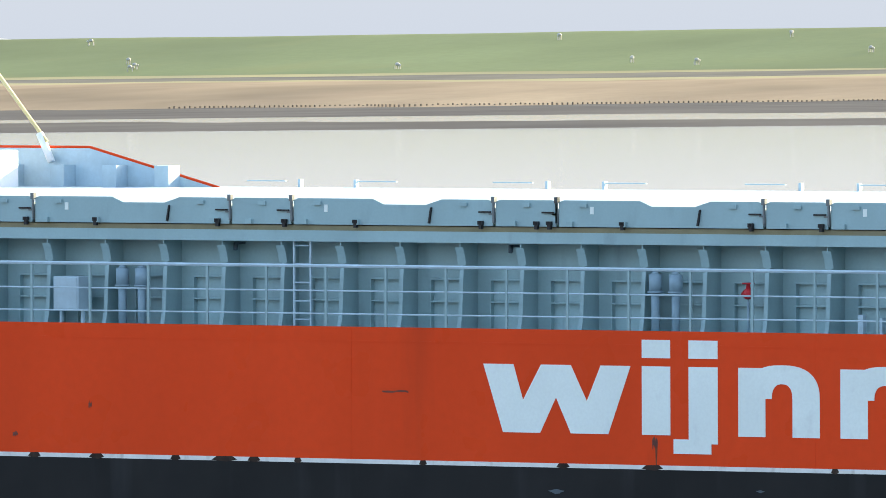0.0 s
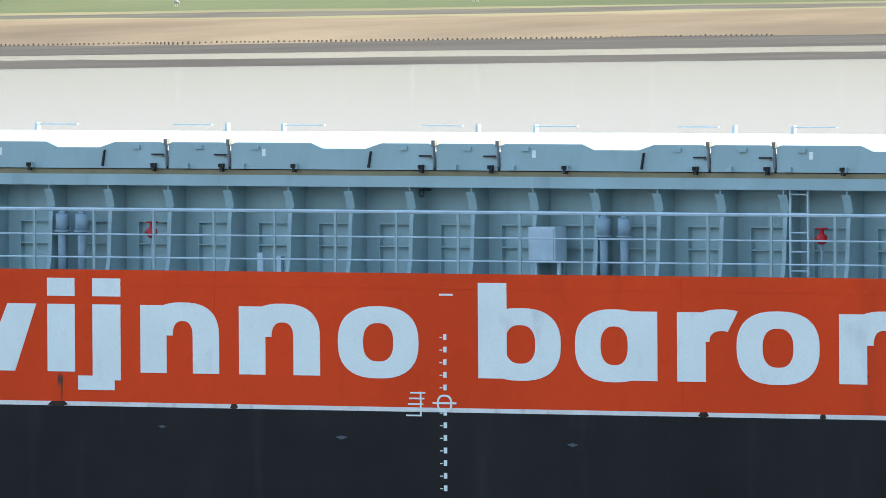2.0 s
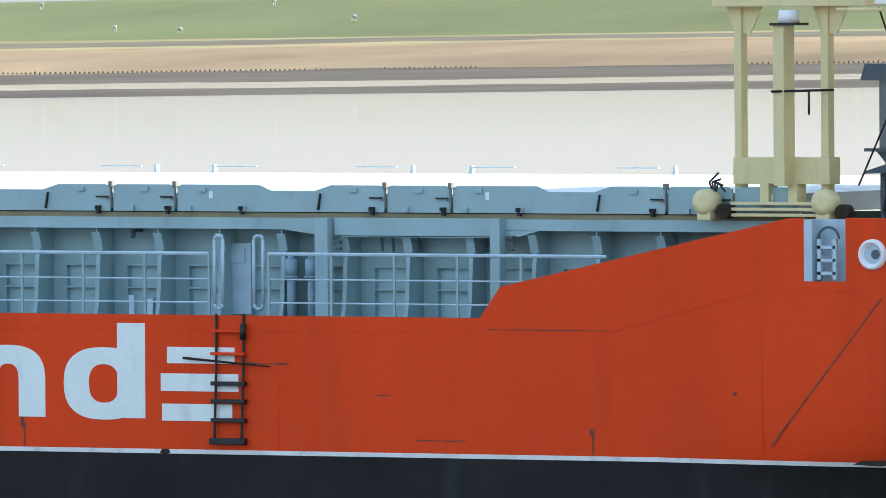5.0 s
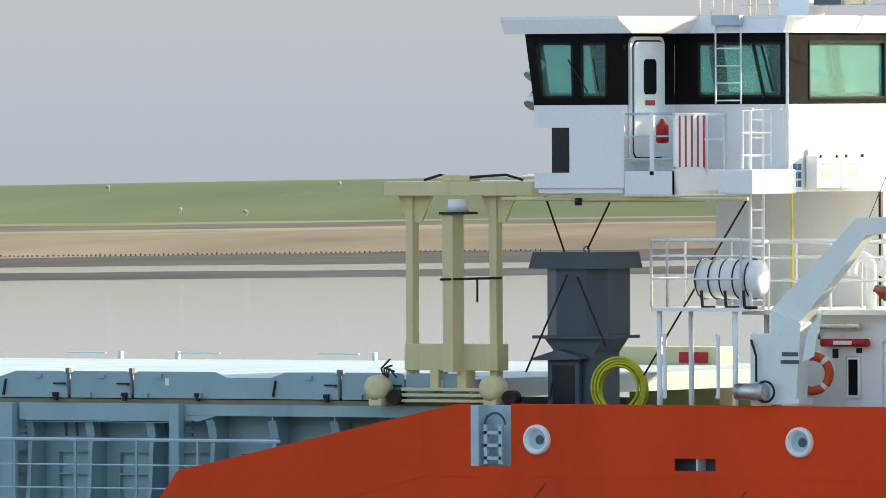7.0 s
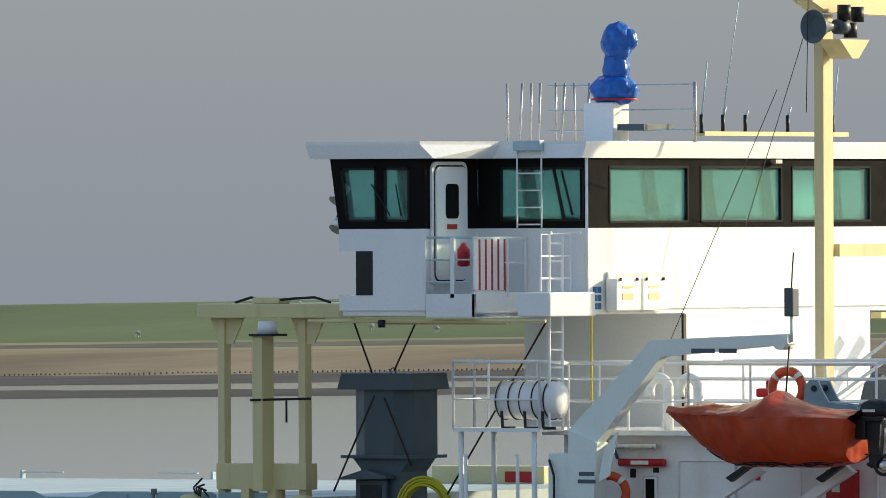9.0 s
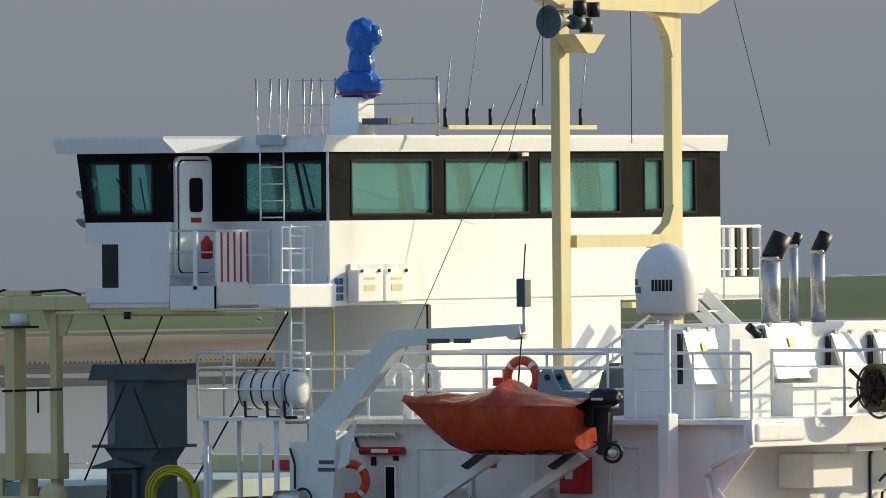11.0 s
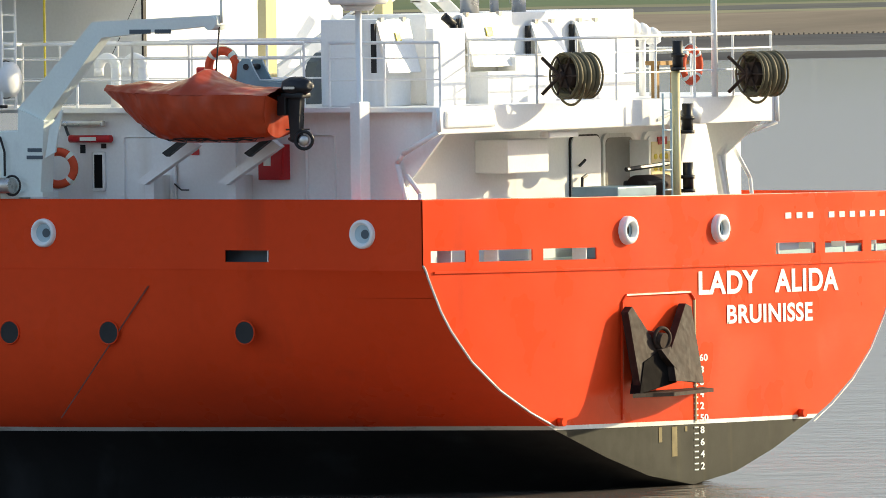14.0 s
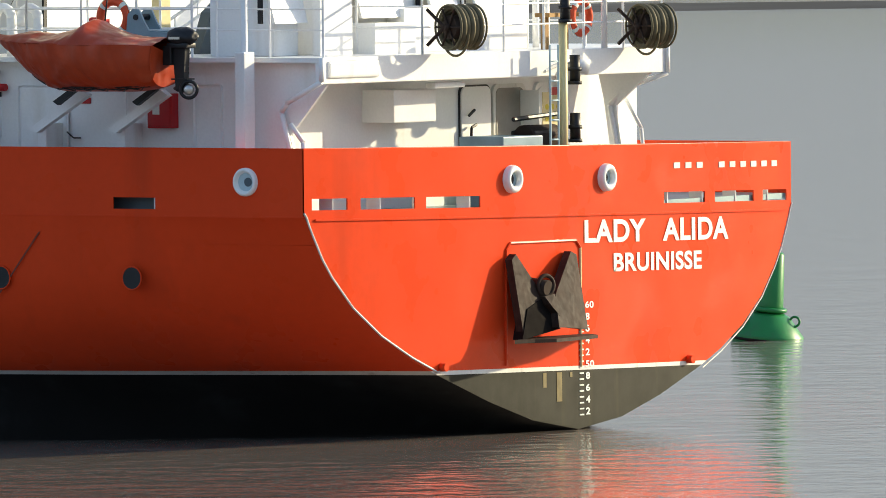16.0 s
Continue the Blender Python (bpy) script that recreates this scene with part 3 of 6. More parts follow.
# ---- wheelhouse ----
def wall_with_openings(a, b, z0, z1, holes, thick=0.08):
    """A straight wall between plan points a and b, outer face on that line and thickness to its left; holes are (from, to, low, high) in metres along it."""
    sh = Shape()
    a, b = Vector((*a, 0)), Vector((*b, 0))
    d = (b - a).normalized()
    nrm = Vector((-d.y, d.x, 0)) * thick

    def piece(s0, s1, za, zb):
        if s1 - s0 < 1e-4 or zb - za < 1e-4:
            return
        p, q = a + d * s0, a + d * s1
        sh.prism([(p.x, p.y), (q.x, q.y), (q.x + nrm.x, q.y + nrm.y), (p.x + nrm.x, p.y + nrm.y)], "z", za, zb)

    s = 0.003
    for h0, h1, lo, hi in sorted(holes):
        piece(s, h0, z0, z1)
        piece(h0, h1, z0, lo)
        piece(h0, h1, hi, z1)
        s = h1
    piece(s, (b - a).length - 0.003, z0, z1)
    return sh, d, nrm


wheelhouse = part("wheelhouse", Shape().prism([(-11.88, -0.36), (-10.36, -0.36), (-10.36, 1.24), (-8.39, 1.24), (-8.39, 13.56), (-10.36, 13.56), (-10.36, 15.16), (-11.8, 15.16)], "z", 8.02, 8.1), WHITE, ship)
FRAME = surface("black_window_rubber", (0.03, 0.03, 0.028), 0.8, gloss=0.06, coarse=4)


def lean(sh):
    """The front of the glazed band leans outwards."""
    for v in sh.bm.verts:
        v.co.x -= 0.16 * min(1, max(0, (-11.15 - v.co.x) / 0.7)) * min(1, max(0, (v.co.z - 9.39) / 1.1))
    return sh


def band(a, b, holes, low_holes=()):
    """White wall below and black glazed band above, with panes and rubber frames."""
    lower, d, nrm = wall_with_openings(a, b, 8.1, 9.39, low_holes)
    pieces("wall", lower, WHITE, wheelhouse)
    up, d, nrm = wall_with_openings(a, b, 9.39, 10.5, holes)
    pieces("window_band", lean(up), BAND, wheelhouse)
    for s0, s1, lo, hi in holes:
        p, q = Vector((*a, 0)) + d * s0 + nrm * 0.5, Vector((*a, 0)) + d * s1 + nrm * 0.5
        g = Shape().prism([(p.x, p.y), (q.x, q.y), (q.x + nrm.x * 0.12, q.y + nrm.y * 0.12), (p.x + nrm.x * 0.12, p.y + nrm.y * 0.12)], "z", lo, hi)
        w = part("window_pane", lean(g), PANE, wheelhouse)
        w.visible_shadow = False
        fr = Shape()
        o = -nrm.normalized() * 0.012
        pa, qa = Vector((*a, 0)) + d * s0 + o, Vector((*a, 0)) + d * s1 + o
        for u, v, za, zb in ((0, 0.035, lo, hi), (-0.035, 0, lo, hi)):
            e = pa if u == 0 else qa
            f0, f1 = e + d * u, e + d * v
            fr.prism([(f0.x, f0.y), (f1.x, f1.y), (f1.x - 2 * o.x, f1.y - 2 * o.y), (f0.x - 2 * o.x, f0.y - 2 * o.y)], "z", za, zb)
        for za, zb in ((lo, lo + 0.035), (hi - 0.035, hi)):
            fr.prism([(pa.x, pa.y), (qa.x, qa.y), (qa.x - 2 * o.x, qa.y - 2 * o.y), (pa.x - 2 * o.x, pa.y - 2 * o.y)], "z", za, zb)
        part("window_frame", lean(fr), FRAME, wheelhouse)


AFT = [(0.76, 3.24, 9.47, 10.38), (3.62, 6.24, 9.47, 10.38), (6.55, 9.14, 9.47, 10.38)]
band((-8.35, 1.2), (-8.35, 13.6), AFT + [(9.9, 10.5, 9.5, 10.38), (10.8, 11.6, 9.2 + 0.25, 10.38)])
band((-10.32, 1.2), (-8.35, 1.2), [(0.42, 1.97, 9.5, 10.36)])
band((-11.93, -0.4), (-10.32, -0.4), [(0.16, 0.72, 9.5, 10.36), (0.85, 1.32, 9.5, 10.36)], [(0.003, 0.32, 8.34, 9.04)])
band((-10.32, -0.4), (-10.32, 1.2), [])
band((-8.35, 13.6), (-10.32, 13.6), [(0.2, 1.75, 9.5, 10.36)])
band((-10.32, 13.6), (-10.32, 15.2), [])
band((-10.32, 15.2), (-11.93, 15.2), [(0.2, 1.35, 9.5, 10.36)])
band((-11.93, 15.2), (-11.93, -0.4), [(0.3 + 1.9 * i, 1.9 + 1.9 * i, 9.55, 10.36) for i in range(8)], [(15.0, 15.597, 8.34, 9.04)])
roof = Shape()
out = [(-12.45, -0.55), (-10.32, -0.55), (-9.85, 1.1), (-8.25, 1.1), (-8.25, 13.7), (-9.85, 13.7), (-10.32, 15.35), (-12.45, 15.35)]
inn = [(-12.4, -0.5), (-10.1, -0.5), (-9.95, 1.05), (-8.3, 1.05), (-8.3, 13.75), (-9.95, 13.75), (-10.1, 15.3), (-12.4, 15.3)]
lo = [roof.bm.verts.new((x, y, 10.5)) for x, y in inn]
hi = [roof.bm.verts.new((x, y, 10.72)) for x, y in out]
tp = [roof.bm.verts.new((x, y, 10.77)) for x, y in out]
roof.bm.faces.new(lo), roof.bm.faces.new(tp)
for A, B in ((lo, hi), (hi, tp)):
    for i in range(8):
        roof.bm.faces.new((A[i], A[(i + 1) % 8], B[(i + 1) % 8], B[i]))
part("roof", roof, WHITE, wheelhouse)
# aft-facing wing door
wing_door = part("wing_door", Shape().prism(rounded(-0.27, 8.5, 0.8, 10.45, 0.14), "x", -10.31, -10.27), WHITE, ship)
part("door_leaf", Shape().prism(rounded(-0.19, 8.58, 0.72, 10.37, 0.12), "x", -10.265, -10.235), WHITE, wing_door)
part("door_window", Shape().prism(rounded(0.08, 9.55, 0.46, 10.1, 0.08), "x", -10.245, -10.222), BAND, wing_door)
part("door_frame_seal", Shape().prism(rounded(-0.215, 8.555, 0.745, 10.395, 0.13), "x", -10.268, -10.262), DARK, wing_door)
part("door_sign", Shape().box(-10.236, 0.12, 9.38, -10.228, 0.42, 9.46), FIRE, wing_door)
# ---- hull marks ----
def plate(name, sh, mat, parent=ship, label=""):
    return part(name, sh, mat, parent, label)


def bar_shape(sh, x0, z0, x1, z1, d=0.008):
    sh.box(x0, -d, z0, x1, 0.0, z1)
    return sh


def ring_shape(sh, x0, z0, x1, z1, tx, tz, a0=0.0, a1=math.tau, d=0.01, n=40):
    """A bold flat ring or arc on the ship's side."""
    cx, cz, rx, rz = (x0 + x1) / 2, (z0 + z1) / 2, (x1 - x0) / 2, (z1 - z0) / 2
    full = abs(a1 - a0 - math.tau) < 1e-6

    def p(a, k):
        c, s = math.cos(a), math.sin(a)
        e = 0.8
        c, s = math.copysign(abs(c) ** e, c), math.copysign(abs(s) ** e, s)
        return cx + (rx - k * tx) * c, cz + (rz - k * tz) * s

    pts = [a0 + (a1 - a0) * i / n for i in range(n + 1)]
    for a, b in zip(pts, pts[1:]):
        sh.prism([p(a, 0), p(b, 0), p(b, 1), p(a, 1)], "y", -d, 0.0)
    bmesh.ops.remove_doubles(sh.bm, verts=sh.bm.verts, dist=1e-4)
    return sh


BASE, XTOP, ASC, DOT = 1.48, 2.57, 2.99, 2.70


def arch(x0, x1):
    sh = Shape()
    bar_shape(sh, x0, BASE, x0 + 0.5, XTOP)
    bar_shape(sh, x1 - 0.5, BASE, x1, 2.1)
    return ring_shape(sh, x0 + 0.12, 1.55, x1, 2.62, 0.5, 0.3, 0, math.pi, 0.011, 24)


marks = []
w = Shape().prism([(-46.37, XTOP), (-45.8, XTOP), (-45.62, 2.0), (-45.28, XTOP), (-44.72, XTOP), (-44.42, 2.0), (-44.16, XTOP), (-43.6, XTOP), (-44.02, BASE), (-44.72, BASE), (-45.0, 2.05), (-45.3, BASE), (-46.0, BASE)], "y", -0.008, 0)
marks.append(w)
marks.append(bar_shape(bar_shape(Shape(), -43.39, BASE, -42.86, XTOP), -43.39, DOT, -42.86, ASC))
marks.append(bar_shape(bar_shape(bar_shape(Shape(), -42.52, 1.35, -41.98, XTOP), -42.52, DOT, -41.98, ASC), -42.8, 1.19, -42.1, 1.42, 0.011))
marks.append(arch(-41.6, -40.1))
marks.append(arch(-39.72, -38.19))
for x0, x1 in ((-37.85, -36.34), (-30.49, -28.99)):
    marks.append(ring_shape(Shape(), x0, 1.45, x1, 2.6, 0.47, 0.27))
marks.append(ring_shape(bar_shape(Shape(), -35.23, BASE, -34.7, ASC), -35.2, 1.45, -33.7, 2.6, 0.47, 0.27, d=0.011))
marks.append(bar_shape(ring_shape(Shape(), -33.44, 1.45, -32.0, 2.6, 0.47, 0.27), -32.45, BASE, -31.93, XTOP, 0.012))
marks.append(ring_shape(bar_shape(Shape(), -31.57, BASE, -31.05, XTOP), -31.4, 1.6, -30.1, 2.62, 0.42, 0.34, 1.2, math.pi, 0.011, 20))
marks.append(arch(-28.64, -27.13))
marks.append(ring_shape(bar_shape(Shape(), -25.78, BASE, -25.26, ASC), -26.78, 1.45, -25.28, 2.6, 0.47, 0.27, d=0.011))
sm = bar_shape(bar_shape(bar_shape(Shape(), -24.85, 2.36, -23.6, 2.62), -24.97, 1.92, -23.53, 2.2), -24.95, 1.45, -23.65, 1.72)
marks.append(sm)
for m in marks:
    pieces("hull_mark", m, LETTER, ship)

# load line and draught marks
mk = ring_shape(Shape(), -36.0, 0.93, -35.72, 1.21, 0.03, 0.03, d=0.012)
plate("load_line_ring", mk, LETTER)
plate("load_line_bar", bar_shape(Shape(), -36.08, 1.06, -35.64, 1.09, 0.014), LETTER)
plate("deck_line", bar_shape(Shape(), -35.95, 2.78, -35.70, 2.81), LETTER)
lad = Shape()
for i in range(5):
    bar_shape(lad, -36.58 + 0.02 * i, 0.86 + 0.09 * i, -36.3 + 0.02 * i, 0.885 + 0.09 * i, 0.009)
bar_shape(lad, -36.32, 0.86, -36.29, 1.25, 0.01)
plate("load_line_grid", lad, LETTER)
for i in range(14):
    z = 2.08 - 0.2 * i
    if abs(z - 1.07) < 0.16:
        continue
    d = Shape()
    bar_shape(d, -35.88, z, -35.82, z + 0.09, 0.009)
    bar_shape(d, -35.95, z + 0.03, -35.90, z + 0.045, 0.009)
    plate("draught_mark", d, LETTER)
# faded scuffs and rust runs on the side
SCUFF = surface("dark_scuff", (0.16, 0.045, 0.03), 0.6, coarse=5, vary=0.4)
RUST = surface("rust_run", (0.2, 0.05, 0.02), 0.8, coarse=5, vary=0.4)
rng = random.Random(4)
for x, z, l, t in ((-48.3, 2.1, 0.5, 0.03), (-43.2, 1.35, 0.1, 0.14), (-28.4, 1.6, 0.3, 0.02), (-23.9, 2.37, 1.3, 0.03), (-27.6, 1.4, 0.07, 0.12), (-54.0, 1.8, 0.06, 0.08), (-55.5, 1.3, 0.1, 0.06), (-17.15, 1.36, 0.08, 0.1), (-20.3, 1.2, 0.9, 0.015), (-19.0, 2.95, 2.4, 0.012), (-14.6, 2.0, 0.06, 0.05), (-21.0, 1.9, 0.25, 0.015)):
    s = Shape()
    n = 9
    up = [(x + l * i / n, z + t * 0.5 + rng.uniform(-0.35, 0.35) * t) for i in range(n + 1)]
    dn = [(x + l * i / n, z - t * 0.5 + rng.uniform(-0.35, 0.35) * t) for i in range(n + 1)]
    s.prism(up + dn[::-1], "y", -0.004, 0.0)
    plate("scuff", s, SCUFF)
for x in (-43.15, -27.55, -17.12):
    plate("rust_run", Shape().prism([(x, 1.38), (x + 0.05, 1.38), (x + 0.035, 1.0), (x + 0.015, 1.0)], "y", -0.003, 0), RUST)
for x, l in ((-55.2, 0.25), (-54.0, 0.3), (-52.4, 0.2), (-51.6, 0.5), (-50.9, 0.25), (-50.0, 0.15), (-47.6, 0.15), (-45.0, 0.25), (-43.4, 0.4), (-39.9, 0.15), (-31.2, 0.2), (-29.0, 0.12), (-25.0, 0.2), (-12.5, 0.8)):
    plate("chipped_paint", Shape().prism([(x, 0.94), (x + l * 0.2, 1.0), (x + l * 0.8, 1.005), (x + l, 0.95), (x + l * 0.6, 0.915)], "y", -0.004, 0), IRON)
for x0, z0, x1, z1 in ((-13.95, 1.2, -12.0, 3.5), (-11.95, 1.0, -10.6, 2.9), (-7.16, 1.13, -5.39, 3.31), (-9.69, 2.08, -8.42, 3.40)):
    plate("weld_seam", Shape().prism([(x0, z0), (x0 + 0.03, z0), (x1 + 0.03, z1), (x1, z1)], "y", -0.006, 0), SCUFF)
for x in np.arange(-75, -8, 8.7):
    plate("hull_butt", Shape().box(x, -0.004, 1.02, x + 0.015, 0, 3.1), RED)
for x, z, r in ((-45.0, 0.55, 0.13), (-37.8, 0.5, 0.1), (-50.4, 0.3, 0.12), (-41.2, 0.62, 0.07), (-33.5, 0.45, 0.09)):
    s = Shape()
    s.prism([(x + r * math.cos(a) * (1 + 0.3 * math.sin(3 * a)), z + 0.25 * r * math.sin(a) * (1 + 0.3 * math.cos(4 * a))) for a in np.linspace(0, 6.0, 14)], "y", -0.004, 0)
    plate("bare_patch", s, GREY)

# ---- pilot ladder ----
ladder = thing("pilot_ladder", (-23.6, -0.05, 3.13), "black rope pilot ladder hanging over the side", "ladder")
for x in (-23.92, -23.42):
    part("side_rope", Shape().tube([(x, -0.02, 3.15), (x + 0.01, -0.06, 2.2), (x - 0.03, -0.06, 1.12)], 0.022, 6), DARK, ladder)
for i, z in enumerate((2.86, 2.5, 2.02, 1.74, 1.44)):
    part("step", Shape().box(-23.99, -0.11, z, -23.36, -0.02, z + 0.045 + (0.02 if i > 1 else 0), 0.008), DARK if i > 1 else RED, ladder)
part("bottom_step", Shape().box(-24.02, -0.12, 1.09, -23.36, -0.02, 1.19, 0.015), DARK, ladder)
part("fender", Shape().cyl((-23.4, -0.08, 2.75), (-23.4, -0.08, 3.0), 0.05), DARK, ladder)
part("spreader", Shape().cyl((-24.5, -0.09, 2.45), (-22.9, -0.09, 2.33), 0.022, 0.012), IRON, ladder)

# ---- gear along the coaming ----
GEARS = surface("grey_blue_gear", (0.24, 0.36, 0.42), 0.4, coarse=3)


def pump(x):
    o = thing("vent_pipe_pair", (x, 1.0, 3.0), "pair of blue-grey tank vent pipes at the coaming", "vent pipe", "deck vent pipes")
    for dx in (0.0, 0.38):
        part("pipe", Shape().cyl((x + dx, 1.0, 3.0), (x + dx, 1.0, 3.72), 0.07, n=12), GEARS, o)
        part("head", Shape().cyl((x + dx, 1.0, 3.72), (x + dx, 1.0, 4.0), 0.11, n=14).cyl((x + dx, 1.0, 4.0), (x + dx, 1.0, 4.06), 0.08, 0.03, n=12), GEARS, o)
        part("flange", Shape().cyl((x + dx, 1.0, 3.7), (x + dx, 1.0, 3.73), 0.13, n=14), GEARS, o)


for x in (-54.0, -43.75, -33.5, -23.15):
    pump(x)


def cabinet(x):
    o = thing("deck_cabinet", (x, 0.9, 3.1), "pale blue-grey steel cabinet on legs", "cabinet", "deck cabinets")
    part("body", Shape().box(x, 0.75, 3.3, x + 0.5, 1.1, 3.86, 0.012), PALE, o)
    part("door", Shape().box(x + 0.03, 0.735, 3.33, x + 0.47, 0.75, 3.83, 0.004), PALE, o)
    for dx in (0.02, 0.44):
        part("leg", Shape().box(x + dx, 0.9, 3.0, x + dx + 0.05, 0.95, 3.3), PALE, o)


for x in (-55.2, -34.75):
    cabinet(x)


def hydrant(x):
    o = thing("fire_hydrant", (x, 1.0, 3.0), "red fire hydrant valve on a thin standpipe", "hydrant", "fire hydrants")
    part("standpipe", Shape().cyl((x, 1.05, 3.0), (x, 1.05, 3.65), 0.02), GEARS, o)
    part("valve", Shape().lathe((x, 1.05, 3.62), (0, 0, 1), [(0, 0.05), (0.04, 0.09), (0.13, 0.09), (0.17, 0.04), (0.24, 0.03)], 14).cyl((x - 0.1, 1.05, 3.7), (x + 0.12, 0.95, 3.68), 0.04), FIRE, o)
    part("handwheel", Shape().ring((x, 1.05, 3.87), (0, 0, 1), 0.09, 0.014, 16, 6), FIRE, o)


for x in (-42.05, -29.55):
    hydrant(x)


def coaming_ladder(x):
    l = Shape()
    for dx in (0, 0.32):
        l.box(x + dx, 0.98, 3.1, x + dx + 0.03, 1.02, 4.55)
    for k in range(5):
        l.cyl((x, 1.0, 3.2 + 0.3 * k), (x + 0.33, 1.0, 3.2 + 0.3 * k), 0.014)
    part("coaming_ladder", l, PALE, ship)


for x in (-50.65, -30.1):
    coaming_ladder(x)
for x in (-46.6, -51.9, -37.0, -26.2, -31.4):
    part("deck_lamp", Shape().cyl((x, 1.2, 4.42), (x + 0.02, 1.15, 4.32), 0.045, 0.035, n=12).box(x - 0.02, 1.2, 4.4, x + 0.02, 1.45, 4.44), GREY, ship)
for x in (-39.97, -26.15):
    pieces("mooring_stub", Shape().box(x, 0.95, 3.0, x + 0.1, 1.05, 3.4).box(x + 0.35, 0.95, 3.0, x + 0.45, 1.05, 3.35), PALE, ship)
panel = part("coaming_door", Shape().box(-24.62, 1.3, 3.1, -24.08, 1.36, 4.24, 0.01), PALE, ship)
part("locker_lid", Shape().box(-24.5, 1.27, 3.92, -24.18, 1.3, 4.15, 0.006), PALE, panel)
for k in range(-3, 7):
    x = -45.53 + 5.077 * k
    part("cover_number", Shape().box(x + 0.62, 0.892, 4.95, x + 0.69, 0.9, 5.07), LETTER, ship)
    part("cover_strut", Shape().prism([(x + 2.63, 4.78), (x + 2.66, 4.78), (x + 2.70, 5.04), (x + 2.68, 5.04)], "y", 0.86, 0.9), DARK, ship)

# foredeck bulwark on the starboard bow and a stay, beyond the hatches
bow = part("bow_bulwark", Shape().prism([(-78, 3.1), (-78, 5.74), (-62.9, 5.74), (-60.2, 5.05), (-60.0, 3.1)], "y", 13.15, 13.2), PALE, ship)
part("bow_bulwark_cap", Shape().tube([(-78, 13.18, 5.75), (-62.9, 13.18, 5.75), (-60.2, 13.18, 5.06)], 0.035), RED, ship)
for i in range(12):
    x = -61.3 - 1.1 * i
    part("bow_bulwark_rib", Shape().box(x, 12.8, 3.1, x + 0.3, 13.15, 5.45), PALE, ship)
part("breakwater", Shape().box(-68, 11.4, 3.1, -63.75, 12.2, 5.72, 0.03), WHITE, ship)
part("fore_stay", Shape().cyl((-63.7, 13.0, 5.85), (-66.6, 13.0, 9.2), 0.035), CREAM, ship)
part("stay_socket", Shape().cyl((-63.6, 13.0, 5.5), (-63.85, 13.0, 6.0), 0.07), WHITE, ship)
def lump(c, rx, ry, rz, seed):
    s = Shape()

    def f(u, v):
        a, b = u * math.tau, (v - 0.5) * math.pi * 0.998
        d = Vector((math.cos(a) * math.cos(b), math.sin(a) * math.cos(b), math.sin(b)))
        k = 1 + 0.12 * noise.noise(d * 2.2 + Vector((seed, 0, 0))) + 0.05 * noise.noise(d * 7 + Vector((0, seed, 0)))
        return Vector(c) + Vector((d.x * rx, d.y * ry, d.z * rz)) * k

    return s.grid(f, [i / 32 for i in range(33)], [j / 20 for j in range(21)])



# ---- wing platforms, trunk and deckhouse ----
part("wing_platform", Shape().box(-10.3, -0.4, 7.98, -9.41, 1.2, 8.06).box(-10.3, -0.42, 8.0, -9.41, -0.36, 8.36), WHITE, ship)
part("wing_parapet", Shape().box(-9.45, -0.42, 8.0, -9.41, 1.55, 8.38), WHITE, ship)
part("wing_step", Shape().box(-8.75, -0.2, 8.0, -8.15, 1.2, 8.38, 0.03), WHITE, ship)
part("wing_platform", Shape().box(-10.3, 13.6, 7.98, -8.5, 15.2, 8.06).box(-8.54, 12.75, 8.0, -8.5, 15.2, 8.36), WHITE, ship)
# black sheet and jamb colour in the shade inside the wing opening
part("wing_opening_shade", Shape().box(-11.61, -0.406, 8.34, -11.3, -0.399, 9.04).box(-11.61, -0.4, 8.34, -11.59, 0.3, 9.04), DARK, ship)
part("trunk", Shape().box(-11.4, 4.4, 6.2, -8.4, 10.4, 8.02), WHITE, ship)
part("trunk_post", Shape().box(-8.42, 4.33, 6.2, -8.38, 4.42, 8.0), DARK, ship)
keel_pipe = Shape().tube([(-12.6, -0.25, 7.93), (-8.2, -0.25, 7.93)], 0.03).tube([(-11.4, -0.1, 7.9), (-9.0, -0.1, 7.9)], 0.025)
part("underside_pipe", keel_pipe, CREAM, ship)
part("underside_lamp", Shape().cyl((-11.2, -0.3, 7.95), (-11.2, -0.3, 7.83), 0.06, n=12), DARK, ship)
# side house, recessed after end
RECESS = (0.8, -1.18, 0)
house = part("deckhouse", Shape().box(-8.6, 1.2, 3.6, -2.4, 13.6, 6.12).box(-2.4, 1.26, 3.6, -1.6, 10.9, 6.12), WHITE, ship)
part("house_cheek", Shape().prism([(-2.4, 3.6), (-0.75, 3.6), (-1.1, 4.9), (-0.35, 5.75), (-0.35, 6.12), (-2.4, 6.12)], "y", 1.2, 1.26), WHITE, ship)
part("house_cheek", Shape().prism([(-1.05, 3.6), (-0.8, 3.6), (-1.05, 5.2), (-0.35, 5.75), (-0.35, 6.12), (-1.5, 6.12), (-1.3, 5.3)], "y", 10.9, 10.96), WHITE, ship)
part("boat_deck", Shape().box(-9.0, 0.95, 6.12, -0.3, 11.4, 6.2).box(-9.0, 11.4, 6.12, -2.0, 13.7, 6.2), WHITE, ship)
part("deck_edge_beam", Shape().box(-0.42, 0.95, 5.76, -0.3, 11.4, 6.14, 0.02), WHITE, ship)
part("deck_edge_plate", Shape().box(-0.31, 1.15, 5.86, -0.26, 2.6, 6.14, 0.04), WHITE, ship)
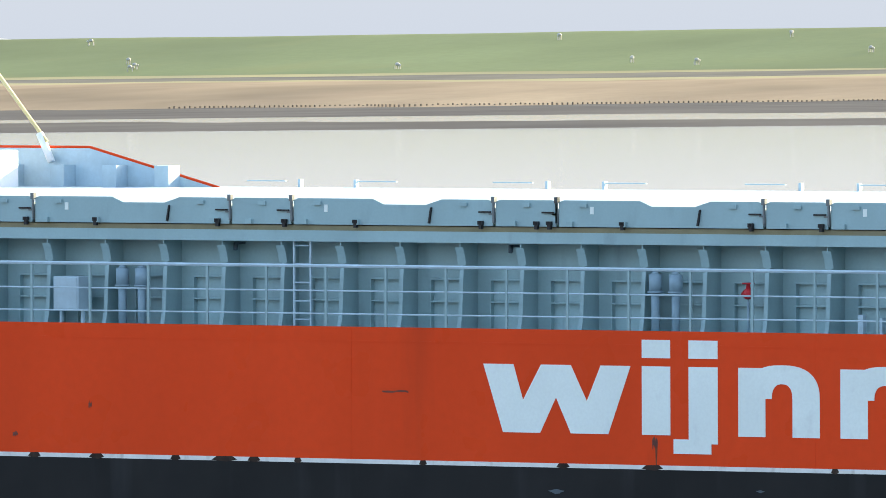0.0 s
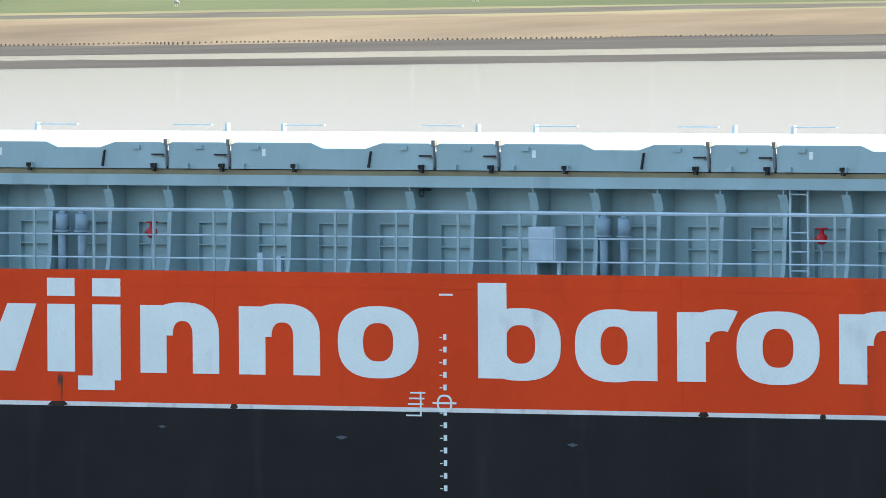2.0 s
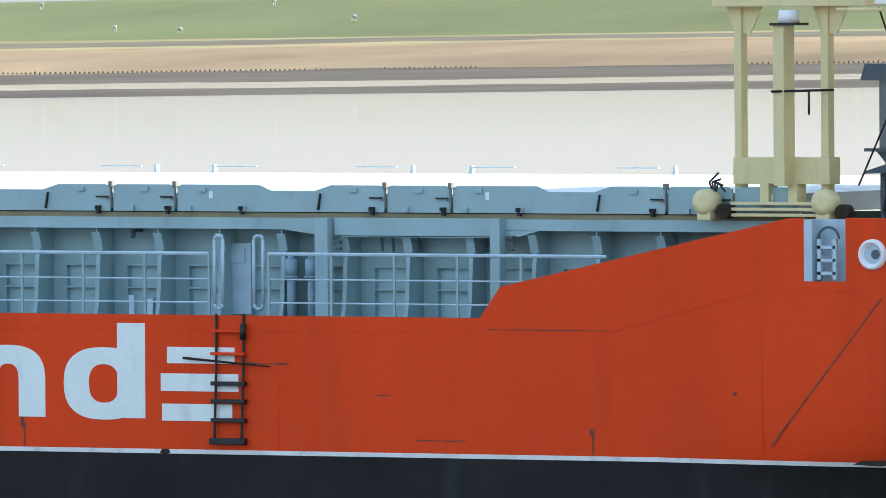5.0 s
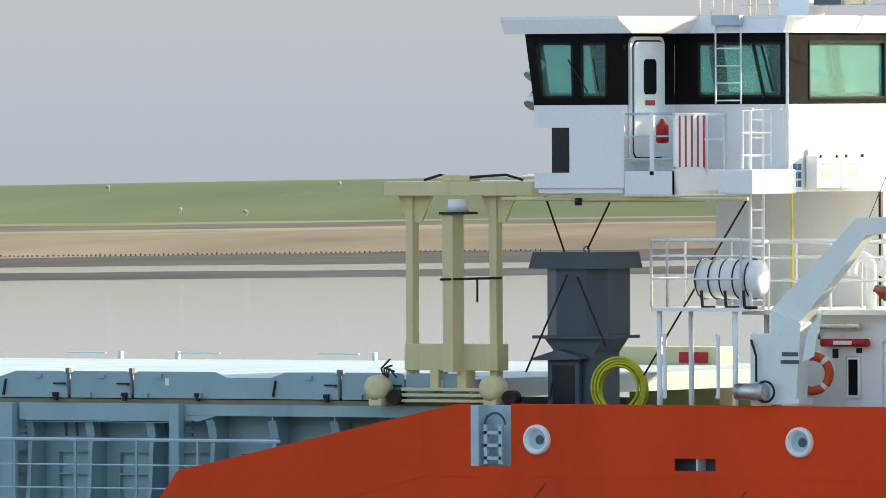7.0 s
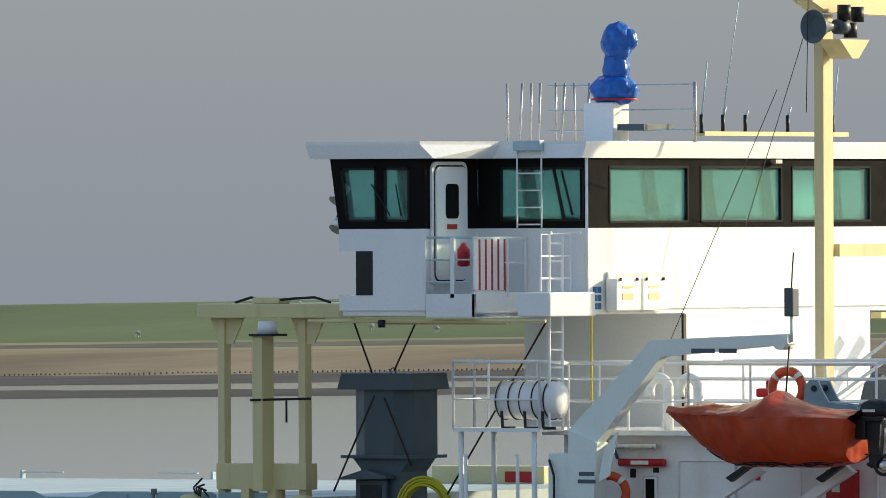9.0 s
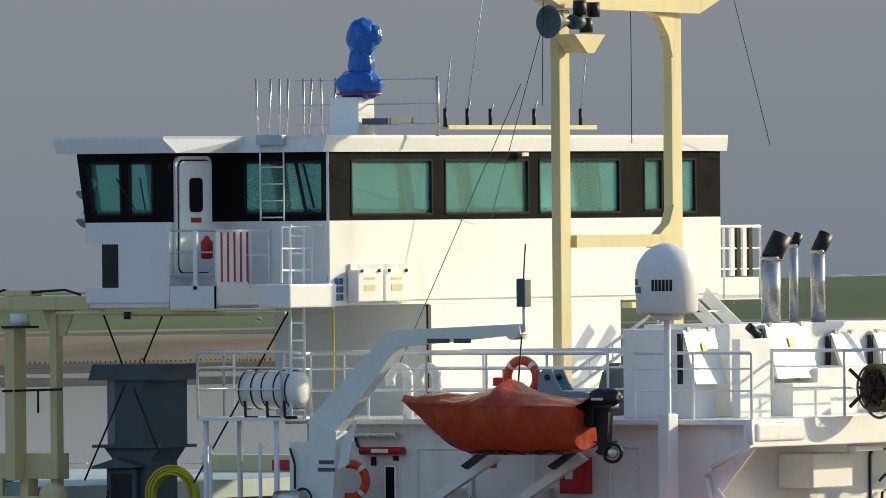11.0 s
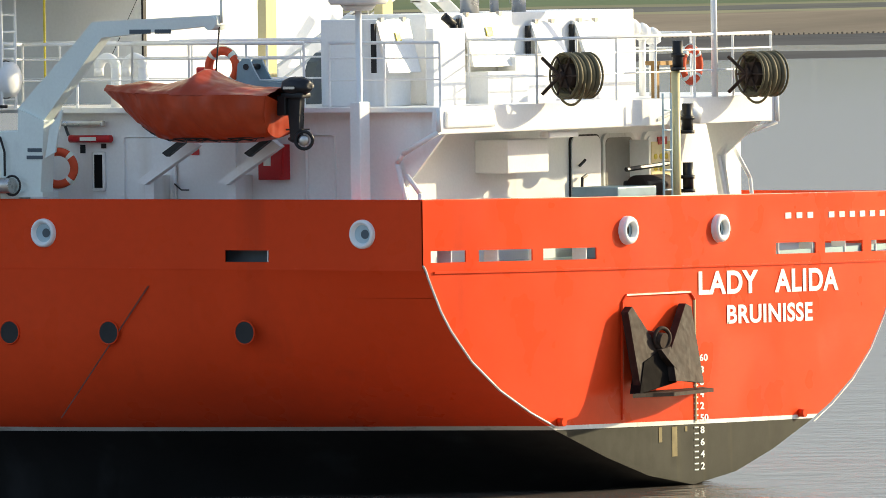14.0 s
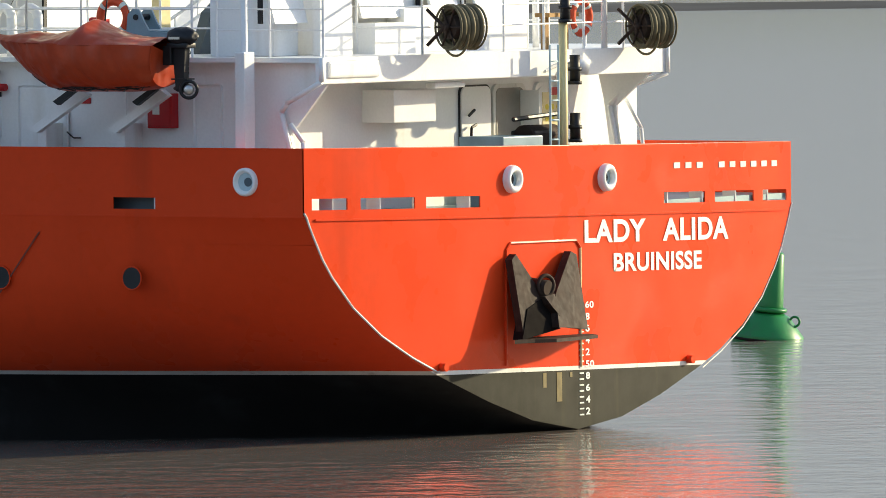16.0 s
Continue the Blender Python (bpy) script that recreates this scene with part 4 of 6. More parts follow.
edge = Shape().tube([(-0.3, 0.97, 6.2), (-0.3, 0.97, 5.8), (-1.0, 0.97, 5.45), (-1.2, 1.1, 5.3), (-0.95, 1.1, 4.3), (-0.9, 1.1, 3.7)], 0.045, 8)
part("corner_pipe", edge, WHITE, ship)
part("corner_pipe", Shape().tube([(-0.95, 1.0, 5.1), (-0.7, 1.0, 4.8), (-0.65, 1.0, 3.7)], 0.04, 8), WHITE, ship)
part("corner_pipe", Shape().tube([(-0.28, 11.35, 6.25), (-0.28, 11.35, 5.75), (-0.9, 11.0, 5.5), (-1.15, 10.85, 5.2), (-0.9, 10.95, 3.7)], 0.045, 8), WHITE, ship)
part("corner_pipe", Shape().tube([(-1.0, 11.1, 5.35), (-0.7, 11.15, 4.8), (-0.55, 11.1, 3.7)], 0.035, 8), WHITE, ship)
part("house_block", Shape().box(-2.4, 5.2, 5.05, -1.75, 6.45, 5.6, 0.02), WHITE, ship, at=RECESS)
part("house_step", Shape().box(-2.4, 8.35, 3.6, -2.0, 9.6, 4.62), WHITE, ship, at=RECESS)
aft_door = part("aft_door", Shape().prism(rounded(8.07, 3.7, 9.02, 5.62, 0.14), "x", -2.4, -2.375), DARK, ship, at=RECESS)
part("door_leaf", Shape().prism(rounded(8.1, 3.75, 8.99, 5.59, 0.13), "x", -2.376, -2.35), WHITE, aft_door)
part("door_lever", Shape().tube([(-2.27, 8.25, 4.5), (-2.25, 8.25, 4.9), (-2.25, 8.4, 4.95)], 0.025), DARK, aft_door)
part("door_lever", Shape().tube([(-2.27, 8.2, 5.1), (-2.25, 8.35, 5.2)], 0.025), DARK, aft_door)
doorway = part("aft_doorway", Shape().prism(rounded(9.06, 3.7, 10.05, 5.62, 0.14), "x", -2.4, -2.345), LINE, ship, at=RECESS)
# flat panel in a dim tone stands for the shade inside the doorway
PASSAGE = surface("passage_shade_tone", (0.3, 0.29, 0.25), 0.6, coarse=2)
part("passage_shade", Shape().prism(rounded(9.13, 3.75, 9.97, 5.55, 0.12), "x", -2.345, -2.335), PASSAGE, doorway)
part("open_leaf", Shape().box(-2.34, 9.86, 3.75, -1.95, 9.9, 5.5, 0.015), WHITE, doorway)
door2 = part("aft_door", Shape().prism(rounded(10.33, 3.7, 11.24, 5.62, 0.14), "x", -2.4, -2.34), WHITE, ship, at=RECESS)
part("door_leaf", Shape().prism(rounded(10.4, 3.76, 11.17, 5.55, 0.12), "x", -2.34, -2.315), WHITE, door2)
part("notice_board", Shape().box(-2.32, 10.5, 4.85, -2.3, 11.08, 5.45), CREAM, ship, at=RECESS)
part("notice_sign", Shape().box(-2.31, 10.7, 5.4, -2.29, 10.98, 5.53), FIRE, ship, at=RECESS)
for k in range(5):
    part("notice_mark", Shape().cyl((-2.31, 10.62 + 0.17 * (k % 3), 5.2 - 0.2 * (k // 3)), (-2.29, 10.62 + 0.17 * (k % 3), 5.2 - 0.2 * (k // 3)), 0.05, n=10), YMARK, ship, at=RECESS)
part("bulkhead_lamp", Shape().box(-0.7, 4.6, 5.62, -0.5, 5.5, 5.72, 0.03), WHITE, ship)
spot = thing("deck_floodlight", (-0.25, 8.4, 5.9), "white deck floodlight on the deck edge", "floodlight")
part("lamp_body", Shape().cyl((-0.26, 8.35, 5.95), (-0.05, 8.55, 5.9), 0.11, 0.14, n=14), WHITE, spot)
part("bracket", Shape().tube([(-0.3, 7.6, 5.85), (-0.22, 8.0, 5.98), (-0.25, 8.4, 6.05)], 0.03), WHITE, spot)

# house side fittings
def porthole(x, z0, z1, w=0.26):
    o = part("side_window", Shape().box(x - w / 2, 1.155, z0, x + w / 2, 1.2, z1, 0.05), WHITE, ship)
    part("side_pane", Shape().box(x - w / 2 + 0.05, 1.15, z0 + 0.05, x + w / 2 - 0.05, 1.158, z1 - 0.05), BAND, o)


porthole(-7.14, 4.83, 5.48)
part("side_door", Shape().box(-6.62, 1.17, 3.7, -5.62, 1.2, 5.72, 0.06), WHITE, ship)
part("side_door", Shape().box(-3.02, 1.17, 3.7, -2.45, 1.2, 5.75, 0.06), WHITE, ship)
for x, z in ((-6.2, 4.7), (-5.0, 4.65)):
    part("vertical_pipe", Shape().cyl((x + 0.6, 1.15, 3.6), (x + 0.6, 1.15, 6.0), 0.02), WHITE, ship)
part("hand_grip", Shape().tube([(-5.6, 1.12, 4.95), (-5.45, 1.1, 4.85), (-5.3, 1.1, 4.85)], 0.012), DARK, ship)
light = thing("linear_lamp", (-7.4, 1.15, 5.9), "white linear lamp over the house side", "lamp")
part("housing", Shape().box(-7.8, 1.02, 5.9, -6.95, 1.12, 5.99, 0.03), STEEL, light)
part("arm", Shape().tube([(-7.75, 1.18, 5.75), (-7.75, 1.08, 5.92)], 0.025), GREY, light)
tube = thing("red_wall_canister", (-7.2, 1.15, 5.68), "red horizontal canister strapped to the house side", "canister")
part("body", Shape().cyl((-7.66, 1.1, 5.69), (-6.84, 1.1, 5.69), 0.062, n=14), FIRE, tube)
part("band", Shape().box(-7.42, 1.03, 5.66, -7.1, 1.04, 5.72), LETTER, tube)
firebox = thing("fire_hose_box", (-3.6, 1.1, 5.3), "red fire hose box with a small white sign", "fire box")
part("body", Shape().box(-3.86, 1.0, 5.02, -3.36, 1.2, 5.6, 0.015), FIRE, firebox)
part("door", Shape().box(-3.83, 0.985, 5.05, -3.39, 1.0, 5.57, 0.008), FIRE, firebox)
part("sign", Shape().box(-3.74, 0.98, 5.25, -3.6, 0.985, 5.42), LETTER, firebox)
for x, z, w, h, m in ((-5.35, 5.42, 0.2, 0.1, FIRE), (-2.95, 5.62, 0.16, 0.12, YMARK), (-2.95, 5.46, 0.16, 0.12, YMARK), (-2.95, 5.34, 0.16, 0.1, MARK), (-2.95, 5.22, 0.16, 0.09, FIRE), (-7.52, 5.45, 0.1, 0.14, DARK), (-7.1, 5.53, 0.1, 0.08, DARK)):
    part("wall_sign", Shape().box(x, 1.185, z, x + w, 1.195, z + h), m, ship)


def lifebuoy(c, axis, with_light=True):
    o = thing("lifebuoy", c, "orange lifebuoy with white bands", "lifebuoy", "lifebuoys")
    part("ring", Shape().ring(c, axis, 0.27, 0.07, 32, 10), BUOYRED, o)
    ax = Vector(axis).normalized()
    u = Vector((0, 0, 1)).cross(ax).normalized()
    w = ax.cross(u)
    for k in range(4):
        a = math.pi / 4 + k * math.pi / 2
        part("white_band", Shape().ring(c, axis, 0.27, 0.074, 4, 10, a - 0.12, a + 0.12), LETTER, o)
    part("grab_line", Shape().ring(c, axis, 0.35, 0.01, 28, 5), LETTER, o)
    return o


ring1 = lifebuoy((-7.56, 0.60, 5.22), (-0.4, 1, 0))
part("float_light", lump((-7.74, 0.48, 5.24), 0.15, 0.07, 0.2, 2), BUOYRED, ring1)
lifebuoy((-4.60, 1.10, 6.86), (0, 1, 0))
lifebuoy((-0.60, 9.15, 6.74), (1, 0, 0))

# ---- liferaft on its rack ----
rack = thing("liferaft_rack", (-9.2, 0.4, 4.6), "white tubular liferaft rack on legs", "rack")
for x in (-10.1, -8.75):
    for y in (0.3, 1.3):
        part("leg", Shape().cyl((x, y, 3.6), (x, y, 6.2), 0.045, n=10), WHITE, rack)
part("tray", Shape().box(-10.2, 0.2, 6.18, -8.6, 1.4, 6.24), WHITE, rack)
for x in (-10.0, -9.05):
    part("grab_rail", Shape().tube([(x, 0.25, 4.85), (x + 0.08, 0.15, 4.85), (x + 0.08, 0.15, 5.8), (x, 0.25, 5.8)], 0.03), WHITE, rack)
raft = thing("liferaft", (-9.0, 0.5, 6.3), "white liferaft canister held by black straps", "liferaft")
part("canister", Shape().lathe((-9.55, 0.55, 6.68), (1, 0, 0), [(0, 0.05), (0.02, 0.2), (0.08, 0.29), (0.6, 0.31), (1.12, 0.29), (1.18, 0.2), (1.2, 0.05)], 28), DOME, raft)
for dx in (0.12, 0.35, 0.55, 0.78, 1.0):
    part("strap", Shape().ring((-9.55 + dx, 0.55, 6.68), (1, 0, 0), 0.312, 0.012, 28, 5), DARK, raft)
for dx in (0.2, 0.62, 0.95):
    part("cradle_foot", Shape().tube([(-9.55 + dx, 0.3, 6.5), (-9.5 + dx, 0.25, 6.24), (-9.3 + dx, 0.3, 6.24)], 0.025), DARK, raft)

# ---- rails of the boat deck ----
def rail_run(pts, heights=(0.45, 0.8), top=1.05, r=0.028, mat=WHITE, owner=ship):
    """A handrail along plan points with its mid rails and posts."""
    up = lambda p, h: (p[0], p[1], p[2] + h)
    part("handrail", Shape().tube([up(p, top) for p in pts], r, 8), mat, owner)
    for h in heights:
        part("mid_rail", Shape().tube([up(p, h) for p in pts], r * 0.55, 6), mat, owner)
    for p, q in zip(pts, pts[1:]):
        n = max(1, round((Vector(q) - Vector(p)).length / 1.3))
        for i in range(n + 1):
            c = Vector(p).lerp(Vector(q), i / n)
            part("rail_post", Shape().cyl(c, c + Vector((0, 0, top)), r * 0.8, n=6), mat, owner)


rail_run([(-10.2, 1.3, 6.24), (-10.2, 0.22, 6.24), (-8.6, 0.22, 6.24), (-8.6, 1.1, 6.2), (-6.4, 1.1, 6.2), (-3.0, 1.1, 6.2)])
rail_run([(-2.5, 1.1, 6.2), (-0.35, 1.1, 6.2)])
rail_run([(-0.35, 4.0, 6.2), (-0.35, 11.3, 6.2)])
rail_run([(-3.0, 4.0, 6.2), (-0.35, 4.0, 6.2)])
rail_run([(-11.5, 3.0, 6.2), (-8.0, 3.0, 6.2), (-3.5, 3.0, 6.2)])
rail_run([(-8.0, 11.4, 6.2), (-2.0, 11.4, 6.2)])
for x in (-7.0, -6.45):
    g = Shape().tube([(x, 1.5, 6.2), (x, 1.5, 6.85)], 0.085, 10)
    g.ring((x - 0.17, 1.5, 6.85), (0, -1, 0), 0.17, 0.085, 10, 10, 0, math.pi)
    part("gooseneck_vent", g.cyl((x - 0.34, 1.5, 6.85), (x - 0.34, 1.5, 6.72), 0.085, n=10), WHITE, ship)
part("cable_tray", Shape().tube([(-6.4, 2.2, 7.28), (-3.2, 2.2, 7.3)], 0.025).tube([(-6.4, 2.5, 7.28), (-3.2, 2.5, 7.3)], 0.025), WHITE, ship)
for i in range(12):
    part("tray_rung", Shape().cyl((-6.3 + 0.26 * i, 2.2, 7.28), (-6.2 + 0.26 * i, 2.5, 7.3), 0.015), WHITE, ship)
saddle = thing("boat_saddle", (-4.21, 0.95, 6.2), "grey steel boat saddle on the deck edge", "saddle")
part("plate", Shape().prism([(-4.21, 6.54), (-4.17, 6.92), (-4.07, 7.01), (-3.94, 7.00), (-3.84, 6.80), (-3.74, 6.65), (-3.24, 6.60), (-3.24, 6.49)], "y", 0.9, 0.94), GEARS, saddle)
part("plate", Shape().prism([(-4.21, 6.54), (-4.17, 6.92), (-4.07, 7.01), (-3.94, 7.00), (-3.84, 6.80), (-3.74, 6.65), (-3.24, 6.60), (-3.24, 6.49)], "y", 1.25, 1.29), GEARS, saddle)
part("roller", Shape().cyl((-4.00, 0.88, 6.87), (-4.00, 1.3, 6.87), 0.05, n=14), DARK, saddle)
part("foot", Shape().box(-4.19, 0.92, 6.2, -3.26, 1.27, 6.55), GEARS, saddle)
hyd = thing("fire_valve", (-5.3, 1.6, 6.2), "red fire valve on a white pipe on the boat deck", "valve")
part("pipe", Shape().cyl((-5.3, 1.6, 6.2), (-5.3, 1.6, 6.75), 0.03), WHITE, hyd)
part("valve", Shape().box(-5.42, 1.52, 6.72, -5.1, 1.7, 6.86, 0.03).cyl((-5.25, 1.6, 6.86), (-5.25, 1.6, 6.98), 0.025), FIRE, hyd)
part("handwheel", Shape().ring((-5.25, 1.6, 6.99), (0, 0, 1), 0.08, 0.012, 14, 5), FIRE, hyd)

# ---- davit ----
davit = thing("boat_davit", (-7.7, 0.2, 3.6), "pale blue-white slewing davit with a bent arm", "davit")
def in_xz(*pts):
    return [(p[0], p[2]) for p in pts]


part("pedestal", Shape().prism(in_xz((-7.97, 0.05, 6.21), (-7.45, 0.05, 6.01), (-7.54, 0.05, 4.78), (-8.01, 0.05, 4.77)), "y", 0.05, 0.4), LETTER, davit)
part("arm", Shape().prism(in_xz((-8.01, 0.10, 6.21), (-6.76, 0.10, 7.37), (-6.50, 0.10, 7.63), (-4.03, 0.10, 7.73), (-4.01, 0.10, 7.57), (-6.31, 0.10, 7.37), (-7.49, 0.10, 6.01)), "y", 0.1, 0.36), LETTER, davit)
part("foot_plate", Shape().prism(in_xz((-8.09, 0.05, 4.84), (-7.46, 0.05, 4.84), (-7.46, 0.05, 4.76), (-8.09, 0.05, 4.75)), "y", 0.0, 0.45), LETTER, davit)
part("winch_box", Shape().box(-8.35, 0.05, 4.55, -7.98, 0.4, 5.85, 0.02), LETTER, davit)
part("winch_drum", Shape().cyl((-8.5, -0.1, 4.95), (-8.0, -0.1, 4.95), 0.13, n=16), STEEL, davit)
part("control", Shape().tube([(-8.3, 0.0, 5.75), (-8.2, -0.02, 5.5), (-8.2, -0.02, 5.1)], 0.02), DARK, davit)
part("hand_lever", Shape().ring((-8.0, -0.1, 4.95), (0, 1, 0), 0.16, 0.02, 16, 6), DARK, davit)
for k, (x0, w) in enumerate(((-5.75, 0.42), (-5.25, 0.32))):
    part("maker_mark", Shape().box(x0, 0.09, 7.43, x0 + w, 0.1, 7.5), GREY, davit)
part("load_mark", Shape().box(-7.78, 0.04, 5.5, -7.5, 0.05, 5.56).box(-7.8, 0.04, 5.38, -7.48, 0.05, 5.44), GREY, davit)
part("head_sheave", Shape().cyl((-4.14, 0.05, 7.6), (-4.14, 0.4, 7.6), 0.12, n=14), LETTER, davit)
part("fall_wire", Shape().cyl((-4.05, 0.22, 7.6), (-4.0, 0.0, 6.7), 0.014), DARK, davit)
part("hook_block", Shape().box(-4.08, 0.1, 8.0, -3.92, 0.3, 8.45, 0.02), GREY, davit)
part("aerial_whip", Shape().tube([(-4.0, 0.2, 8.45), (-3.98, 0.2, 8.75), (-3.96, 0.2, 9.0)], 0.012), DARK, davit)
part("block_post", Shape().cyl((-4.0, 0.2, 7.6), (-4.0, 0.2, 8.05), 0.025), LETTER, davit)
part("brace_plate", Shape().prism([(-7.3, 5.9), (-7.05, 6.2), (-7.2, 5.5), (-7.4, 5.4)], "y", 0.0, 0.04), LETTER, davit)

# ---- rescue boat in its cradle ----
boat = thing("rescue_boat", (-4.2, -0.3, 5.6), "orange rescue boat under a wrinkled orange cover", "boat")


def boat_hull(u, v, out=0.0):
    """Raked bow, flat run and a leaning stern; v goes from the near gunwale under the keel to the far one."""
    a = math.pi * (1 + v)
    dep = abs(math.sin(a)) ** 0.7
    x = (-5.88 + 0.62 * dep) * (1 - u) + (-2.42 - 0.12 * dep) * u
    half = (0.76 + out) * min(1.0, (0.03 + u * 1.9) ** 0.6) * (1 - 0.3 * max(0, (u - 0.8) / 0.2) ** 2)
    top = 6.44 + 0.07 * (1 - u) ** 2
    return Vector((x, -0.35 + half * math.cos(a), top - (top - 5.66) * dep * (1 - 0.42 * (1 - min(1, u / 0.32)) ** 2) * (1 - 0.1 * max(0, (u - 0.75) / 0.25) ** 2)))


def boat_cover(u, v):
    a = math.pi * v
    half = 0.8 * min(1.0, (0.03 + u * 1.9) ** 0.6) * (1 - 0.3 * max(0, (u - 0.8) / 0.2) ** 2)
    top = 6.44 + 0.07 * (1 - u) ** 2
    x = -5.9 * (1 - u) - 2.38 * u
    fold = noise.noise(Vector((7 * u, 6 * v, 2.2)))
    ridge = 0.09 + 0.32 * math.exp(-abs(u - 0.57) / 0.12) + 0.07 * math.exp(-((u - 0.2) / 0.1) ** 2)
    z = top + ridge * math.sin(a) ** 1.5 + 0.05 * fold * math.sin(a) + 0.025 * abs(noise.noise(Vector((16 * u, 5 * v, 0.4)))) - 0.01
    return Vector((x, -0.35 + half * math.cos(a), z))


def boat_skirt(u, w, far=False):
    """The cover's hanging side, creased, with an uneven lower edge."""
    v = w * (0.34 + 0.035 * math.sin(9 * u) + 0.02 * noise.noise(Vector((14 * u, 0, 0))))
    p = boat_hull(u, 1 - v if far else v, 0.05)
    crease = 0.07 * noise.noise(Vector((10 * u + 2.5 * w, 2.0 * w, 5))) + 0.035 * noise.noise(Vector((27 * u - 3 * w, 3 * w, 1)))
    return p + Vector((0, (1 if far else -1) * crease, 0.012 * math.sin(17 * u)))


US = [i / 64 for i in range(65)]
part("hull", Shape().grid(boat_hull, US[::2], [j / 20 for j in range(21)]), SAFETY, boat)
part("cover", Shape().grid(boat_cover, US, [j / 28 for j in range(29)]), SAFETY, boat)
part("cover_skirt", Shape().grid(boat_skirt, US, [j / 8 for j in range(9)]), SAFETY, boat)
part("cover_skirt", Shape().grid(lambda u, w: boat_skirt(u, w, True), US, [j / 8 for j in range(9)]), SAFETY, boat)
part("transom", Shape().grid(lambda w, v: boat_hull(1, v).lerp(Vector((-2.47, -0.35, 6.3)), w), [0, 0.5, 1], [j / 20 for j in range(21)]), SAFETY, boat)
pieces("lashing", Shape().tube([boat_hull(k / 24, 0.36 + 0.02 * (k % 2), 0.08) for k in range(2, 24)], 0.012), DARK, boat)
pieces("lashing", Shape().tube([boat_hull(k / 16, 0.34 if k % 2 else 0.43, 0.07) for k in range(1, 16)], 0.011), DARK, boat)
pieces("lashing", Shape().tube([boat_hull(k / 12, 0.33, 0.03) for k in range(1, 12)], 0.012), DARK, boat)
motor = thing("outboard_motor", (-2.25, -0.35, 6.0), "black outboard motor on the boat's stern", "outboard motor")
part("cowl", lump((-2.16, -0.36, 6.57), 0.29, 0.2, 0.16, 4), DARK, motor)
part("cowl_tray", Shape().box(-2.4, -0.5, 6.38, -1.98, -0.22, 6.47, 0.03), DARK, motor)
part("bracket", Shape().box(-2.47, -0.5, 6.1, -2.3, -0.2, 6.42, 0.02), DARK, motor)
part("leg", Shape().prism([(-2.26, 5.72), (-2.1, 5.72), (-2.06, 6.4), (-2.32, 6.4)], "y", -0.43, -0.29), DARK, motor)
part("cavitation_plate", Shape().box(-2.32, -0.47, 5.86, -2.0, -0.25, 5.885), DARK, motor)
part("gearcase", Shape().lathe((-2.34, -0.36, 5.72), (1, 0, 0), [(0, 0.02), (0.08, 0.06), (0.25, 0.07), (0.34, 0.05)], 14), DARK, motor)
part("propeller_ring", Shape().ring((-2.0, -0.42, 5.7), (0.5, -1, 0), 0.14, 0.028, 20, 6), DARK, motor)
part("propeller", Shape().lathe((-2.0, -0.42, 5.7), (0.5, -1, 0), [(0, 0.02), (0.02, 0.09), (0.04, 0.07), (0.06, 0.02)], 12), STEEL, motor)
part("trim_band", Shape().box(-2.3, -0.566, 6.53, -2.08, -0.56, 6.57), STEEL, motor)
for x in (-5.9, -4.28):
    c = thing("boat_cradle_arm", (x, 0.6, 3.6), "white welded cradle arm under the rescue boat", "cradle", "boat cradle arms")
    part("upright", Shape().box(x, 0.7, 3.6, x + 0.18, 1.2, 5.1, 0.01), WHITE, c)
    part("arm", Shape().prism([(x, 5.0), (x + 0.18, 4.95), (x + 1.25, 5.58), (x + 1.1, 5.68)], "y", 0.42, 0.56), WHITE, c)
    part("pad", Shape().prism([(x + 0.75, 5.48), (x + 0.85, 5.42), (x + 1.25, 5.68), (x + 1.15, 5.72)], "y", 0.1, 0.2), DARK, c)

# ---- tall satellite dome on its post ----
def sat_dome(name, base_x, base_y, z0, z1, r, label, marks_on=True):
    o = thing(name, (base_x, base_y, z0), label, "satellite dome", "satellite domes")
    part("post", Shape().cyl((base_x, base_y, z0), (base_x, base_y, z1), 0.055, n=12), WHITE, o)
    part("flange", Shape().cyl((base_x, base_y, z1 - 0.1), (base_x, base_y, z1), r * 0.45, r * 0.6, n=20), WHITE, o)
    part("radome", Shape().lathe((base_x, base_y, z1), (0, 0, 1), [(0, r * 0.9), (0.05, r * 0.98), (r * 1.3, r), (r * 1.65, r * 0.9), (r * 1.95, r * 0.68), (r * 2.15, r * 0.38), (r * 2.24, 0.02)], 36), DOME, o)
    if marks_on:
        for z, a0, a1 in ((0.5, 3.6, 4.1), (0.38, 3.6, 4.3), (0.45, 4.75, 5.45)):
            s = Shape()
            n = 6
            for i in range(n):
                a, b = a0 + (a1 - a0) * i / n, a0 + (a1 - a0) * (i + 0.75) / n
                k = 0.05 if a0 < 4.5 else 0.09
                s.prism([(base_x + (r + d) * math.cos(t), base_y + (r + d) * math.sin(t)) for t, d in ((a, 0.004), (b, 0.004), (b, -0.01), (a, -0.01))], "z", z1 + z - k, z1 + z + k)
            part("plain_mark", s, MARK if a0 < 4.5 else DARK, o)
    return o


sat_dome("satellite_dome", -1.59, 0.6, 3.6, 7.88, 0.5, "white satellite dome with dark marks on a tall post")
part("dome_foot", Shape().box(-1.69, 0.45, 3.6, -1.49, 0.75, 6.3, 0.02), WHITE, ship)
_d2 = (-0.35, 9.50, 8.71)
sat_dome("satellite_dome", _d2[0], _d2[1], 6.2, _d2[2], 0.34, "small white satellite dome on a thin steel post", False)

